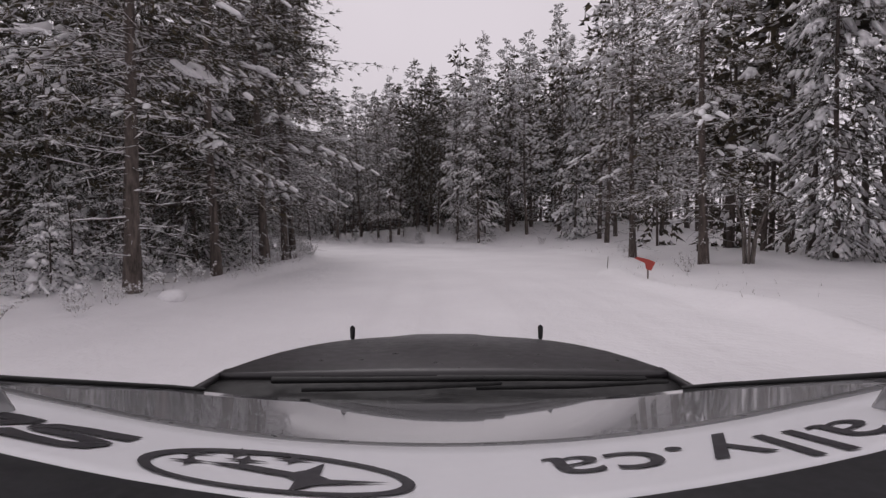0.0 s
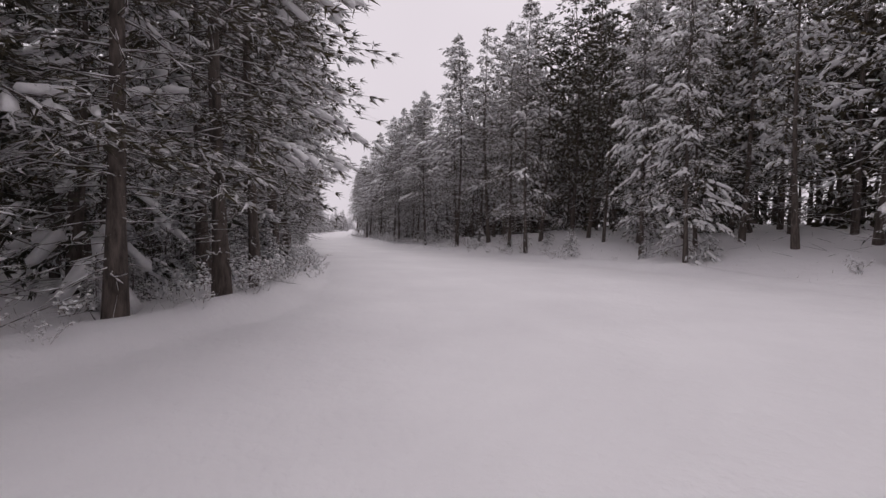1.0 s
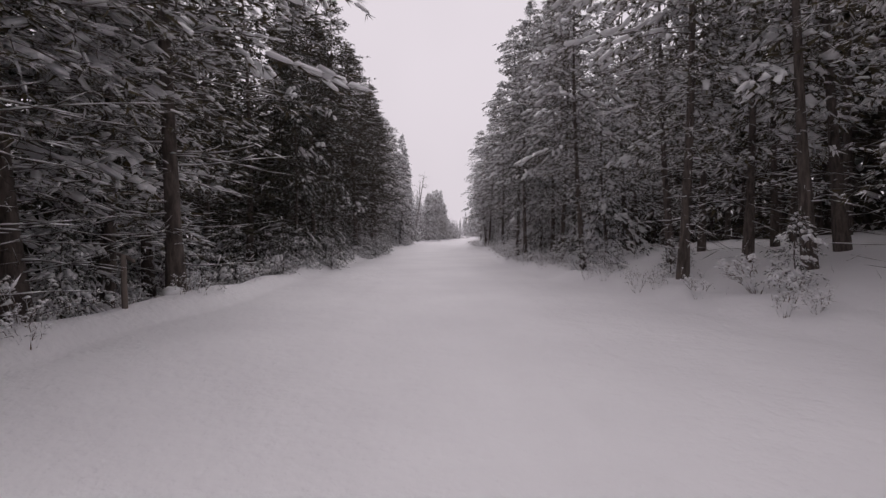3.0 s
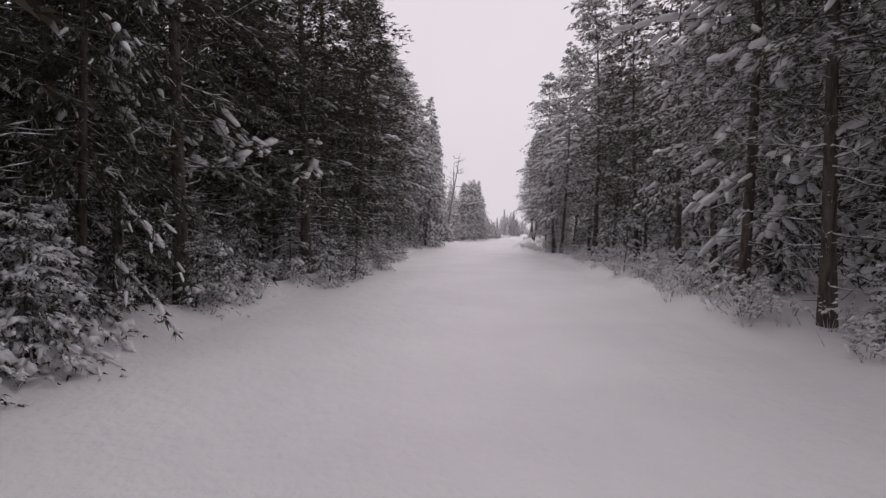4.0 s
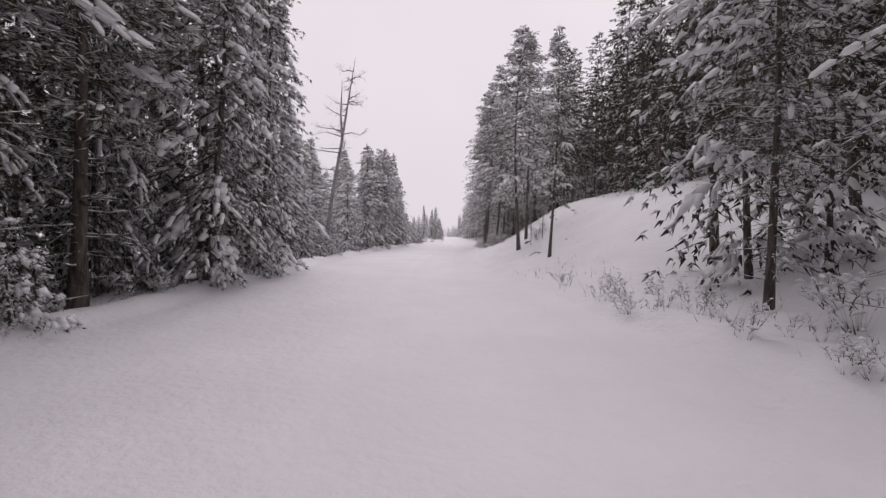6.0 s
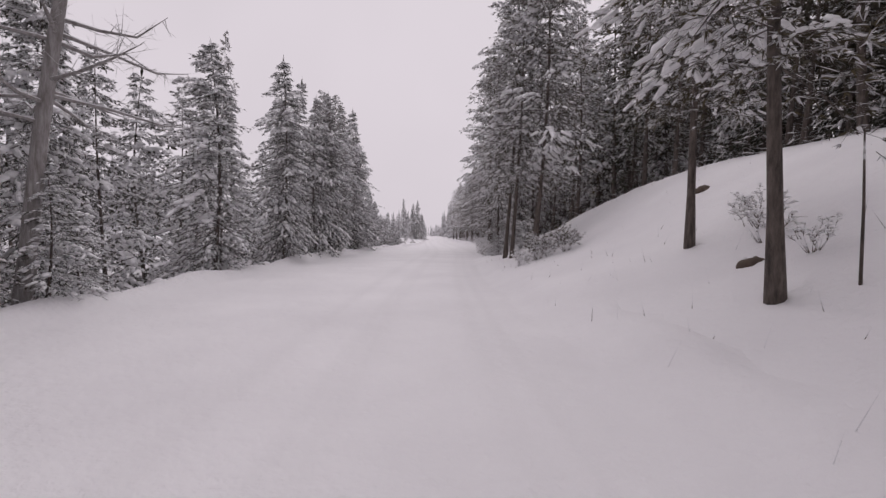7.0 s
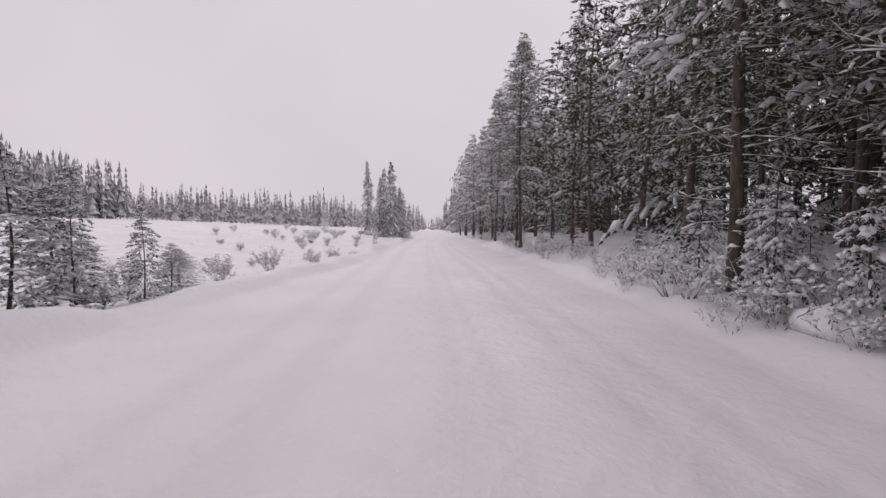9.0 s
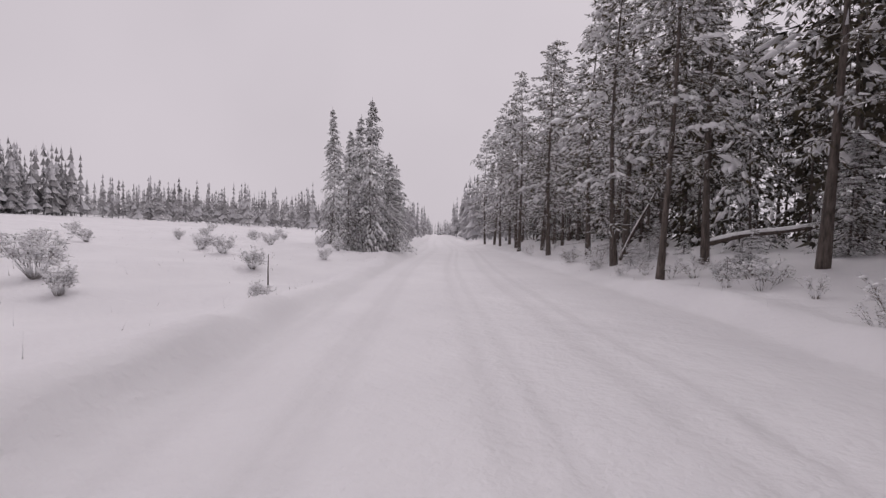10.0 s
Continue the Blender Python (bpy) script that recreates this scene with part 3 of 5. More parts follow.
# ---------------------------------------------------------------- the trees
SPOTS = []  # plan of what is planted: x, y
MODELS = {}
LOADS = (1.0, 0.85, 0.5, 0.22)  # from boughs deep in snow to all but shaken clean
for kind, tall in (("pine", 15.0), ("spruce", 11.0)):
    for detail in (2, 1):
        MODELS[kind, detail] = [(kind, 31 * detail + 7 * i + (100 if kind == "spruce" else 0), tall, detail, c, (0.14, 0.22, 0.17, 0.2)[i] if kind == "pine" else None) for i, c in enumerate(LOADS)]
        # one with a clean stem and a high crown, one bushy to the ground
        MODELS[kind, detail].append((kind, 400 + detail, tall, detail, 0.7, 0.25, 0.2) if kind == "pine" else (kind, 402 + detail, tall, detail, 1.0, None))
        MODELS[kind, detail].append((kind, 404 + detail, tall, detail, 1.0, 0.05, 0.15) if kind == "pine" else (kind, 406 + detail, tall, detail, 1.0, None))
    if kind == "pine":
        for detail in (2, 1):
            MODELS[kind, detail].append((kind, 410 + detail, tall, detail, 0.85, 0.24, 0.15))
LABELS = {"pine": ("tall pine with snow-laden boughs and a bare lower trunk", "pine tree", "roadside pines"),
          "spruce": ("narrow dark spruce with snow-laden drooping boughs", "spruce tree", "roadside spruces")}
BUILT = {}
pick = random.Random(5)


def snowed(s, d):
    """Which trees grow there, by the snow they carry: dark stretches get shed ones, whose darker needles also stand in
    for shade.
    """
    if d < 0:
        return (2, 3) if 13 < s < 29 else (3,) if 53 < s < 76 else (2, 3) if 76 <= s < 100 else (0, 1)
    if 98 < s < 136:
        return (4, 6) if d < 10 else (3,)
    if 33 < s < 46 and d > 6.8:
        return (2, 3)
    if 66 < s < 92 and d > 7:
        return (0, 2, 3)
    return (4, 2, 3) if 174 < s < 205 else (0, 1)


def plant(kind, s, d, tall, detail=None, lean=0.0, broad=1.0, model=None):
    """Plant a tree at that length along the road and distance to its right; those at the verge carry more twigs."""
    if detail is None:
        detail = 2 if max(left_edge(s) - d, d - right_edge(s)) < 2.6 and s < 205 else 1
    x, y = place(s, d)
    spec = pick.choice([MODELS[kind, detail][i] for i in (snowed(s, d) if model is None else (model,))])
    m = pose(x, y, ground_height(x, y) - 0.05, pick.uniform(-1.5, 1.5) + lean, pick.uniform(-1.5, 1.5), pick.uniform(0, 360))
    size = tall / spec[2]
    girth = broad * size ** 0.75 * pick.uniform(0.92, 1.1)
    SPOTS.append((x, y))
    if spec not in BUILT:
        ob = BUILT[spec] = tree_model(*spec)
        ob.matrix_basis = m @ Matrix.Diagonal((girth, girth, size, 1))
    else:
        ob = copy_thing(BUILT[spec], m)
        ob.scale = (girth, girth, size)
    label, category, group = LABELS[kind]
    if spec[4] < 0.6:
        label = "tall dark pine with hardly any snow on its boughs" if kind == "pine" else "dark spruce with hardly any snow on its drooping boughs"
    elif kind == "pine" and spec[5] > 0.23:
        label = "tall pine with a bare trunk and a high snowy crown"
    if tall < 7:
        label = "small snow-laden %s beside the open snowy field" % kind if d < 0 else "small snow-laden %s at the edge of the road" % kind
    tagged(ob, label, category, group)
    return ob


# trees that stand out one by one along the road
plant("pine", 10.0, -7.0, 16.6, 2, 0, 1.2)
plant("pine", 14.4, -6.9, 16.9, 2, 0, 1.2)
plant("spruce", 14.6, 13.7, 16.1, 2, 0, 1.0, 0)
plant("pine", 15.4, 9.4, 16.5, 2, 0, 1.15, 2)
plant("pine", 18.4, -6.5, 17.3, 2, 0, 1.2)
plant("pine", 20.0, 9.9, 17.3, 2, 0, 1.15, 2)
plant("pine", 21.6, -6.1, 15.8, 2, 0, 1.2)
plant("pine", 24.9, -5.6, 15.9, 2, 0, 1.2)
plant("pine", 26.8, -5.4, 15.6)
plant("spruce", 27.7, 15.4, 12.3)
plant("pine", 30.6, 14.0, 13.1)
plant("pine", 33.8, -5.8, 16.4, 2, 0, 1.2, 0)
plant("pine", 35.8, -7.9, 15.6, None, 0, 1.3)
plant("pine", 38.4, 11.6, 12.4)
plant("pine", 38.7, -5.6, 16.4, None, 0, 1.3)
plant("pine", 40.0, -7.8, 16.8, None, 0, 1.3)
plant("pine", 40.2, 7.7, 15.0)
plant("pine", 40.4, 12.2, 16.1)
plant("pine", 43.1, 8.2, 14.2)
plant("pine", 43.3, -6.2, 16.9, 2, 0, 1.45)
plant("pine", 44.0, -10.0, 16.7, None, 0, 1.3)
plant("pine", 47.0, 8.5, 15.5)
plant("pine", 47.9, -5.7, 16.6, 2, 0, 1.45)
plant("pine", 48.9, 6.7, 16.0)
plant("pine", 53.6, 5.7, 13.0)
plant("pine", 58.5, -5.2, 13.6, 2, 0, 1.1)
plant("pine", 61.1, 5.2, 13.3)
plant("pine", 61.2, -8.4, 13.1)
plant("pine", 61.4, 6.7, 13.9)
plant("pine", 62.1, -5.0, 14.0, 2, 0, 1.15)
plant("pine", 63.0, 5.1, 12.8)
plant("pine", 67.5, -4.7, 13.6, 2, 0, 1.3)
plant("pine", 69.9, -4.9, 14.1, 2, 0, 1.3)
plant("pine", 70.9, 7.5, 13.1)
plant("pine", 72.4, -4.4, 12.9, 2, 0, 1.25)
plant("pine", 75.1, -4.5, 13.3, 2, 0, 1.25)
plant("pine", 76.2, 9.4, 14.4)
plant("pine", 78.7, 6.4, 14.5, 2, 0, 1.1, 1)
plant("spruce", 79.0, -5.6, 13.8, 2, 0, 0.85, 3)
plant("pine", 80.2, 7.8, 14.3)
plant("spruce", 84.4, -6.4, 14.2, 2, 0, 0.9, 2)
plant("pine", 84.9, 5.6, 13.3)
plant("pine", 87.0, 5.4, 12.5)
plant("pine", 90.4, -7.0, 12.7)
plant("pine", 90.7, 5.6, 11.4)
plant("pine", 95.2, 5.3, 10.5, 2, 0, 0.8)
plant("spruce", 108.1, -7.9, 14.0)
plant("pine", 117.8, -11.7, 8.0)
plant("spruce", 119.7, -11.7, 8.5)
plant("pine", 140.4, -8.5, 11.5)
plant("spruce", 142.2, -12.9, 8.2)
plant("pine", 142.6, -8.1, 11.9)
plant("spruce", 146.1, -8.5, 11.5)
plant("pine", 149.7, -12.3, 10.3)
plant("spruce", 152.5, -12.1, 9.9)
plant("spruce", 154.4, -9.4, 11.5)
plant("pine", 171.8, 10.4, 14.7)
plant("pine", 183.7, 8.6, 14.1)
plant("pine", 186.4, 8.5, 12.6)
plant("pine", 189.2, 9.6, 14.1)
plant("pine", 190.3, 14.2, 14.4)
plant("pine", 192.3, 6.6, 13.9)
plant("pine", 194.2, 9.5, 13.9)
plant("pine", 200.2, 9.6, 14.5)
plant("pine", 208.5, 8.0, 13.7)
plant("pine", 214.5, 14.7, 14.5)
plant("pine", 219.0, 18.6, 14.2)
plant("pine", 222.9, 25.1, 14.9)
plant("spruce", 113.5, -8.4, 7.5)
plant("spruce", 115.2, -8.9, 8.0)
plant("spruce", 133.4, -8.2, 9.0)
plant("spruce", 143.5, -8.3, 9.6)
plant("pine", 190.1, 6.4, 13.0)
plant("pine", 202.0, 6.4, 13.5)
plant("pine", 203.2, 8.4, 14.0)
plant("pine", 206.5, 6.8, 12.5)
plant("pine", 211.5, 7.4, 12.5)
plant("pine", 216.5, 6.6, 12.8)
plant("pine", 221.0, 7.2, 14.0)
plant("pine", 226.0, 6.4, 14.6)
plant("pine", 231.0, 7.0, 13.6)
plant("pine", 236.0, 6.2, 14.6)
plant("pine", 243.0, 6.4, 15.0)
plant("pine", 250.0, 6.0, 15.0)
# the clump of spruces by itself at the edge of the field
plant("spruce", 224.5, -4.4, 7.0, 1)
plant("spruce", 228.0, -4.0, 6.2, 1)
plant("spruce", 233.0, -4.2, 6.0, 1)

plant("pine", 31.9, 10.4, 14.5, 2, 0, 0.8, 5)
plant("pine", 34.4, 10.6, 14.5, 2, 0, 0.8, 0)
# tall snowy spruces past the gap in the wood
plant("spruce", 125.6, -8.2, 8.7, 2, 0, 1.45, 0)
plant("spruce", 131.4, -7.6, 10.0, 2, 0, 1.3, 1)
plant("pine", 128.7, -9.4, 10.6, 1, 0, 0.5, 5)
plant("spruce", 118.9, -9.2, 8.4, 2, 0, 1.15, 0)
# bushy young trees at the corner of the field
# the clump of spruces by itself at the edge of the field
plant("spruce", 217.2, -4.2, 9.6, 2, 0, 0.8, 0)
plant("spruce", 222.4, -8.0, 10.0, 2, 0, 0.75, 1)
plant("spruce", 219.6, -5.4, 8.8, 2, 0, 0.7, 4)
plant("spruce", 218.4, -3.3, 6.6, 2, 0, 0.8, 4)
plant("spruce", 217.0, -5.6, 7.4, 2, 0, 0.7, 0)
plant("spruce", 221.0, -3.2, 6.0, 1, 0, 1.2, 0)

# tall trees whose boughs reach over the road
plant("pine", 85.5, -6.0, 14.5, 2, 0, 1.1, 1)
plant("pine", 89.5, -6.6, 15.5, 2, 0, 1.15, 3)
plant("pine", 93.5, -7.2, 16.0, 2, 0, 1.2, 1)
plant("pine", 97.5, -7.5, 17.0, 2, 0, 1.2, 1)
plant("spruce", 101.0, -6.6, 15.5, 2, 0, 1.1, 0)
plant("spruce", 105.0, -6.7, 14.0, 2, 0, 1.1, 0)
plant("pine", 148.0, 4.0, 17.5, 2, 0, 1.25, 0)
plant("pine", 152.5, 5.6, 16.5, 2, 0, 1.2, 1)
plant("pine", 156.0, 6.4, 16.5, 2, 0, 1.2, 0)
plant("pine", 159.3, 6.8, 16.5, 2, 0, 1.25, 1)
plant("pine", 161.2, 6.1, 16.5, 2, 0, 1.2, 2)
plant("pine", 165.9, 6.0, 16.5, 2, 0, 1.25, 1)
plant("pine", 170.7, 6.6, 16.0, 2, 0, 1.2, 1)
# slender stems with high crowns on the bank
plant("pine", 107.0, 4.6, 9.5, 2, 0, 0.75, 4)
plant("pine", 114.0, 4.4, 12.5, 2, 0, 1.05, 6)
plant("pine", 117.8, 5.4, 13.2, 2, 0, 1.05, 6)
plant("pine", 128.7, 4.5, 15.5, 2, 0, 0.95, 6)
plant("pine", 130.1, 3.7, 15.0, 2, 0, 0.95, 6)
plant("pine", 131.6, 3.6, 14.5, 2, 0, 0.95, 6)
plant("pine", 134.5, 5.6, 15.5, 2, 0, 0.95, 6)
plant("pine", 141.5, 4.2, 12.5, 2, 0, 0.8, 0)
plant("spruce", 135.2, -8.2, 10.6, 2, 0, 1.0, 1)
plant("spruce", 137.8, -7.9, 10.2, 2, 0, 0.95, 0)
plant("spruce", 139.0, -7.4, 10.6, 2, 0, 0.95, 1)
plant("spruce", 148.6, -7.9, 12.4, 2, 0, 1.15, 1)
plant("spruce", 151.3, -8.0, 9.4, 2, 0, 1.15, 0)
plant("spruce", 159.2, -7.8, 5.4, 2, 0, 0.9, 0)
plant("spruce", 161.6, -9.0, 6.6, 2, 0, 0.95, 0)
# close row of small snowy trees down to the corner of the field
plant("spruce", 160.4, -7.4, 4.0, 1, 0, 1.1, 0)
plant("pine", 162.6, -7.2, 3.8, 1, 0, 1.3, 5)
plant("spruce", 163.6, -8.4, 4.4, 1, 0, 1.0, 4)
plant("spruce", 164.8, -6.9, 4.2, 1, 0, 1.0, 0)
plant("spruce", 166.0, -7.6, 3.6, 1, 0, 1.3, 0)
plant("spruce", 167.0, -6.4, 3.6, 1, 0, 1.1, 5)
plant("spruce", 168.1, -7.4, 4.6, 1, 0, 0.95, 0)
plant("spruce", 169.0, -6.6, 3.0, 1, 0, 1.4, 0)
plant("spruce", 170.0, -6.2, 2.8, 1, 0, 1.0, 4)
plant("pine", 170.9, -7.2, 2.6, 2, 0, 1.5, 5)
plant("spruce", 171.7, -6.0, 2.2, 1, 0, 0.95, 0)
plant("pine", 172.6, -7.8, 1.6, 2, 0, 1.6, 5)
plant("pine", 173.2, -6.2, 1.3, 2, 0, 1.6, 5)
plant("pine", 174.4, -6.6, 1.1, 2, 0, 1.8, 5)
plant("pine", 175.2, -8.4, 1.1, 1, 0, 1.7, 5)
plant("pine", 169.4, -9.2, 3.0, 1, 0, 1.4, 5)
plant("spruce", 166.4, -9.6, 3.6, 1, 0, 1.0, 0)

# young trees that hide the foot of the bare larch
plant("spruce", 115.6, -7.5, 3.2, 1, 0, 1.2, 0)
plant("spruce", 116.9, -7.1, 2.6, 1, 0, 1.3, 4)
plant("spruce", 114.6, -7.9, 3.8, 1, 0, 1.1, 5)
plant("spruce", 117.9, -7.2, 2.0, 1, 0, 1.4, 0)

# young trees under the pines where the field lies open across the road
plant("spruce", 201.7, 11.6, 3.6, 2, 0, 1.4, 0)
plant("spruce", 200.5, 8.1, 1.3, 1, 0, 1.2, 0)
plant("spruce", 210.5, 10.2, 1.6, 1, 0, 1.1, 4)
plant("spruce", 206.0, 7.9, 1.1, 1, 0, 1.2, 0)

# the rest of the wood's front rows, at random
sow = random.Random(11)


def free(x, y, gap):
    return all((x - a) ** 2 + (y - b) ** 2 > gap * gap for a, b in SPOTS)


def wood_height(s, d):
    if d < 0:
        return np.interp(s, [-60, 4, 9, 14, 18, 55, 66, 80, 90, 106, 112, 148, 158, 172], [6, 6, 6.5, 11, 16, 16, 13, 13.5, 15, 15, 10, 10, 6, 5])
    return np.interp(s, [-60, 46, 53, 70, 100, 110, 136, 142, 172, 200, 240, 400], [16, 16, 13, 12.5, 12, 14.5, 16, 16.5, 15.5, 14, 14, 14])


def first_row(s, right):
    """How far beyond the road's edge the wood begins."""
    if right:
        return float(np.interp(s, [-60, -6, 0, 14, 24, 30, 95, 100, 106, 128, 140, 150, 400], [1.5, 3, 9, 14, 7, 2.5, 1.2, 4, 8.5, 8.5, 5, 2, 1.6]))
    return float(np.interp(s, [-60, 30, 36, 52, 58, 100, 150, 172], [1.2, 1.2, 1.8, 1.6, 0.5, 1.0, 1.2, 2]))


def sow_band(s0, s1, right, near, far, gap, count, detail, spruce):
    """Plant up to count trees in a band along the road, between near and far beyond the wood's edge."""
    made = tries = 0
    while made < count and tries < count * 12:
        tries += 1
        s, q = sow.uniform(s0, s1), sow.uniform(near, far)
        e = right_edge(s) + first_row(s, True) if right else left_edge(s) - first_row(s, False)
        d = e + q if right else e - q
        x, y = place(s, d)
        if not free(x, y, gap):
            continue
        kind = "spruce" if sow.random() < spruce and not (detail == 1 and q < 6) else "pine"
        tall = float(wood_height(s, d)) * sow.uniform(0.78, 1.12) * (0.85 if kind == "spruce" else 1)
        plant(kind, float(s), float(d), tall, detail, 0, 0.68 if kind == "spruce" and 50 < s < 104 and q < 1.8 and not right else 1.25 if d < 0 and (kind == "spruce" and s > 104 or 26 < s < 60) else 1.0)
        made += 1


sow_band(12, 60, False, 0, 4, 2.0, 16, None, 0.3)
sow_band(55, 104, False, 0, 3.5, 1.5, 42, None, 0.6)
sow_band(102, 152, False, 0.5, 5, 2.6, 10, None, 0.6)
sow_band(26, 60, True, 0, 4, 2.0, 14, None, 0.2)
sow_band(60, 100, True, 0, 4, 1.8, 18, None, 0.5)
sow_band(100, 134, True, 0, 5, 1.8, 16, None, 0.3)
sow_band(134, 176, True, 0.8, 5, 1.9, 16, None, 0.12)
sow_band(148, 160, False, 1.5, 5, 1.8, 5, None, 1.0)
sow_band(160, 250, True, 0, 5, 2.4, 14, None, 0.25)
sow_band(-10, 60, False, 3, 10, 2.2, 26, 1, 0.3)
sow_band(56, 104, False, 3, 9, 1.7, 34, 1, 0.55)
sow_band(104, 156, False, 4, 10, 3.2, 12, 1, 0.6)
sow_band(0, 62, True, 2, 10, 2.1, 36, 1, 0.25)
sow_band(62, 104, True, 3, 9, 2.0, 18, 1, 0.4)
sow_band(104, 136, True, 3, 9, 2.0, 16, 1, 0.4)
sow_band(134, 172, True, 2, 9, 1.9, 20, 1, 0.4)
sow_band(165, 260, True, 4, 11, 2.2, 28, 1, 0.3)


# deep rows of the wood: past counting, one object for each side
def deep_wood(name, bands, label, seed, mat_green, cover):
    rnd = np.random.RandomState(seed)
    stock = [conifer(k, seed + i, t, 0, cover) for i, (k, t) in enumerate((("pine", 15.0), ("pine", 15.0), ("pine", 15.0), ("spruce", 13.0), ("spruce", 13.0)))]
    stock = [[p.arrays() for p in one] for one in stock]
    piles = (Pile(), Pile(), Pile())
    for s0, s1, d0, d1, count, low, high in bands:
        for _ in range(count):
            s, d = rnd.uniform(s0, s1), rnd.uniform(d0, d1)
            x, y = place(s, d)
            if not free(x, y, 1.6):
                continue
            one = stock[rnd.randint(len(stock))]
            size = rnd.uniform(low, high) / 14.0
            a = rnd.uniform(0, 6.283)
            c, q = np.cos(a) * size, np.sin(a) * size
            z = ground_height(x, y)
            for (v, f), pile in zip(one, piles):
                w = np.stack([v[:, 0] * c - v[:, 1] * q + x, v[:, 0] * q + v[:, 1] * c + y, v[:, 2] * size + z], -1)
                pile.add(w, f)
    arr = [p.arrays() for p in piles]
    off = np.cumsum([0] + [len(v) for v, f in arr])
    verts = np.vstack([v for v, f in arr])
    tris = np.vstack([f + o for (v, f), o in zip(arr, off)])
    slot = np.concatenate([np.full(len(f), i) for i, (v, f) in enumerate(arr)])
    return tagged(new(name, mesh_of(name, verts, tris, [BARK, mat_green, SNOW], slot)), label, "forest", kind="stuff")


# the shade inside the wood is put into these darker, snowless needles
deep_wood("forest_beyond_verge", ((-60, 16, -36, -12, 90, 5, 7.5), (16, 62, -36, -12, 120, 12, 17), (52, 108, -28, -9, 240, 11, 15), (-70, -4, -16, -8, 20, 6, 8)),
          "deep rows of dark snowy pines behind the verge", 61, PINE_BARE_SHADED, 0.18)
deep_wood("forest_on_bank", ((-70, 0, 9, 30, 30, 13, 17), (0, 62, 14, 42, 290, 13, 18), (62, 104, 11, 32, 210, 11, 14), (104, 136, 16, 34, 120, 11, 15), (136, 170, 11, 30, 150, 11, 15), (170, 262, 12, 30, 260, 11, 15)),
          "deep rows of dark snowy pines on the bank", 62, PINE_BARE_SHADED, 0.35)


def far_wood(name, bands, label, seed):
    """Distant conifers, each a stack of ragged snowy skirts on a stem, their needles paled to paint in haze."""
    rnd = np.random.RandomState(seed)
    pile = Pile()
    for s0, s1, d0, d1, count, low, high in bands:
        for _ in range(count):
            x, y = place(rnd.uniform(s0, s1), rnd.uniform(d0, d1))
            tall, z = rnd.uniform(low, high), ground_height(x, y)
            cones(pile, [(x, y, z - 0.3)], [(x, y, z + tall)], [0.012 * tall], 4)
            tiers = 9
            for i in range(tiers):
                u = (i + rnd.uniform(-.2, .2)) / tiers
                r = (0.115 * (1 - u) + 0.012) * tall * rnd.uniform(0.6, 1.2)
                zz = z + tall * (0.12 + 0.84 * u)
                a = np.arange(7) / 7 * 6.283 + rnd.uniform(0, 6)
                rr = r * rnd.uniform(0.45, 1.25, 7)
                v = [(x, y, zz + tall * 0.085)] + [(x + q * np.cos(b), y + q * np.sin(b), zz - q * rnd.uniform(.2, .7)) for q, b in zip(rr, a)]
                pile.add(v, [(0, 1 + j, 1 + (j + 1) % 7) for j in range(7) if rnd.rand() < 0.85])
    v, f = pile.arrays()
    return tagged(new(name, mesh_of(name, v, f, [HAZED_FARWOOD], None, False)), label, "forest", kind="stuff")


far_wood("far_roadside_trees", ((236, 262, -9, -4.5, 14, 6, 8), (258, 430, -16, -4.5, 90, 7, 11), (255, 430, 6, 26, 210, 13, 17), (430, 560, -30, 30, 90, 8, 12)), "distant haze-pale snowy trees where the road runs out of sight", 63)
far_wood("far_woods", ((150, 335, -150, -112, 900, 12, 23), (335, 560, -190, -40, 700, 10, 17), (60, 150, -150, -80, 160, 12, 18), (110, 170, -48, -30, 60, 7, 12)), "haze-grey line of snowy spruces beyond the open field", 64)

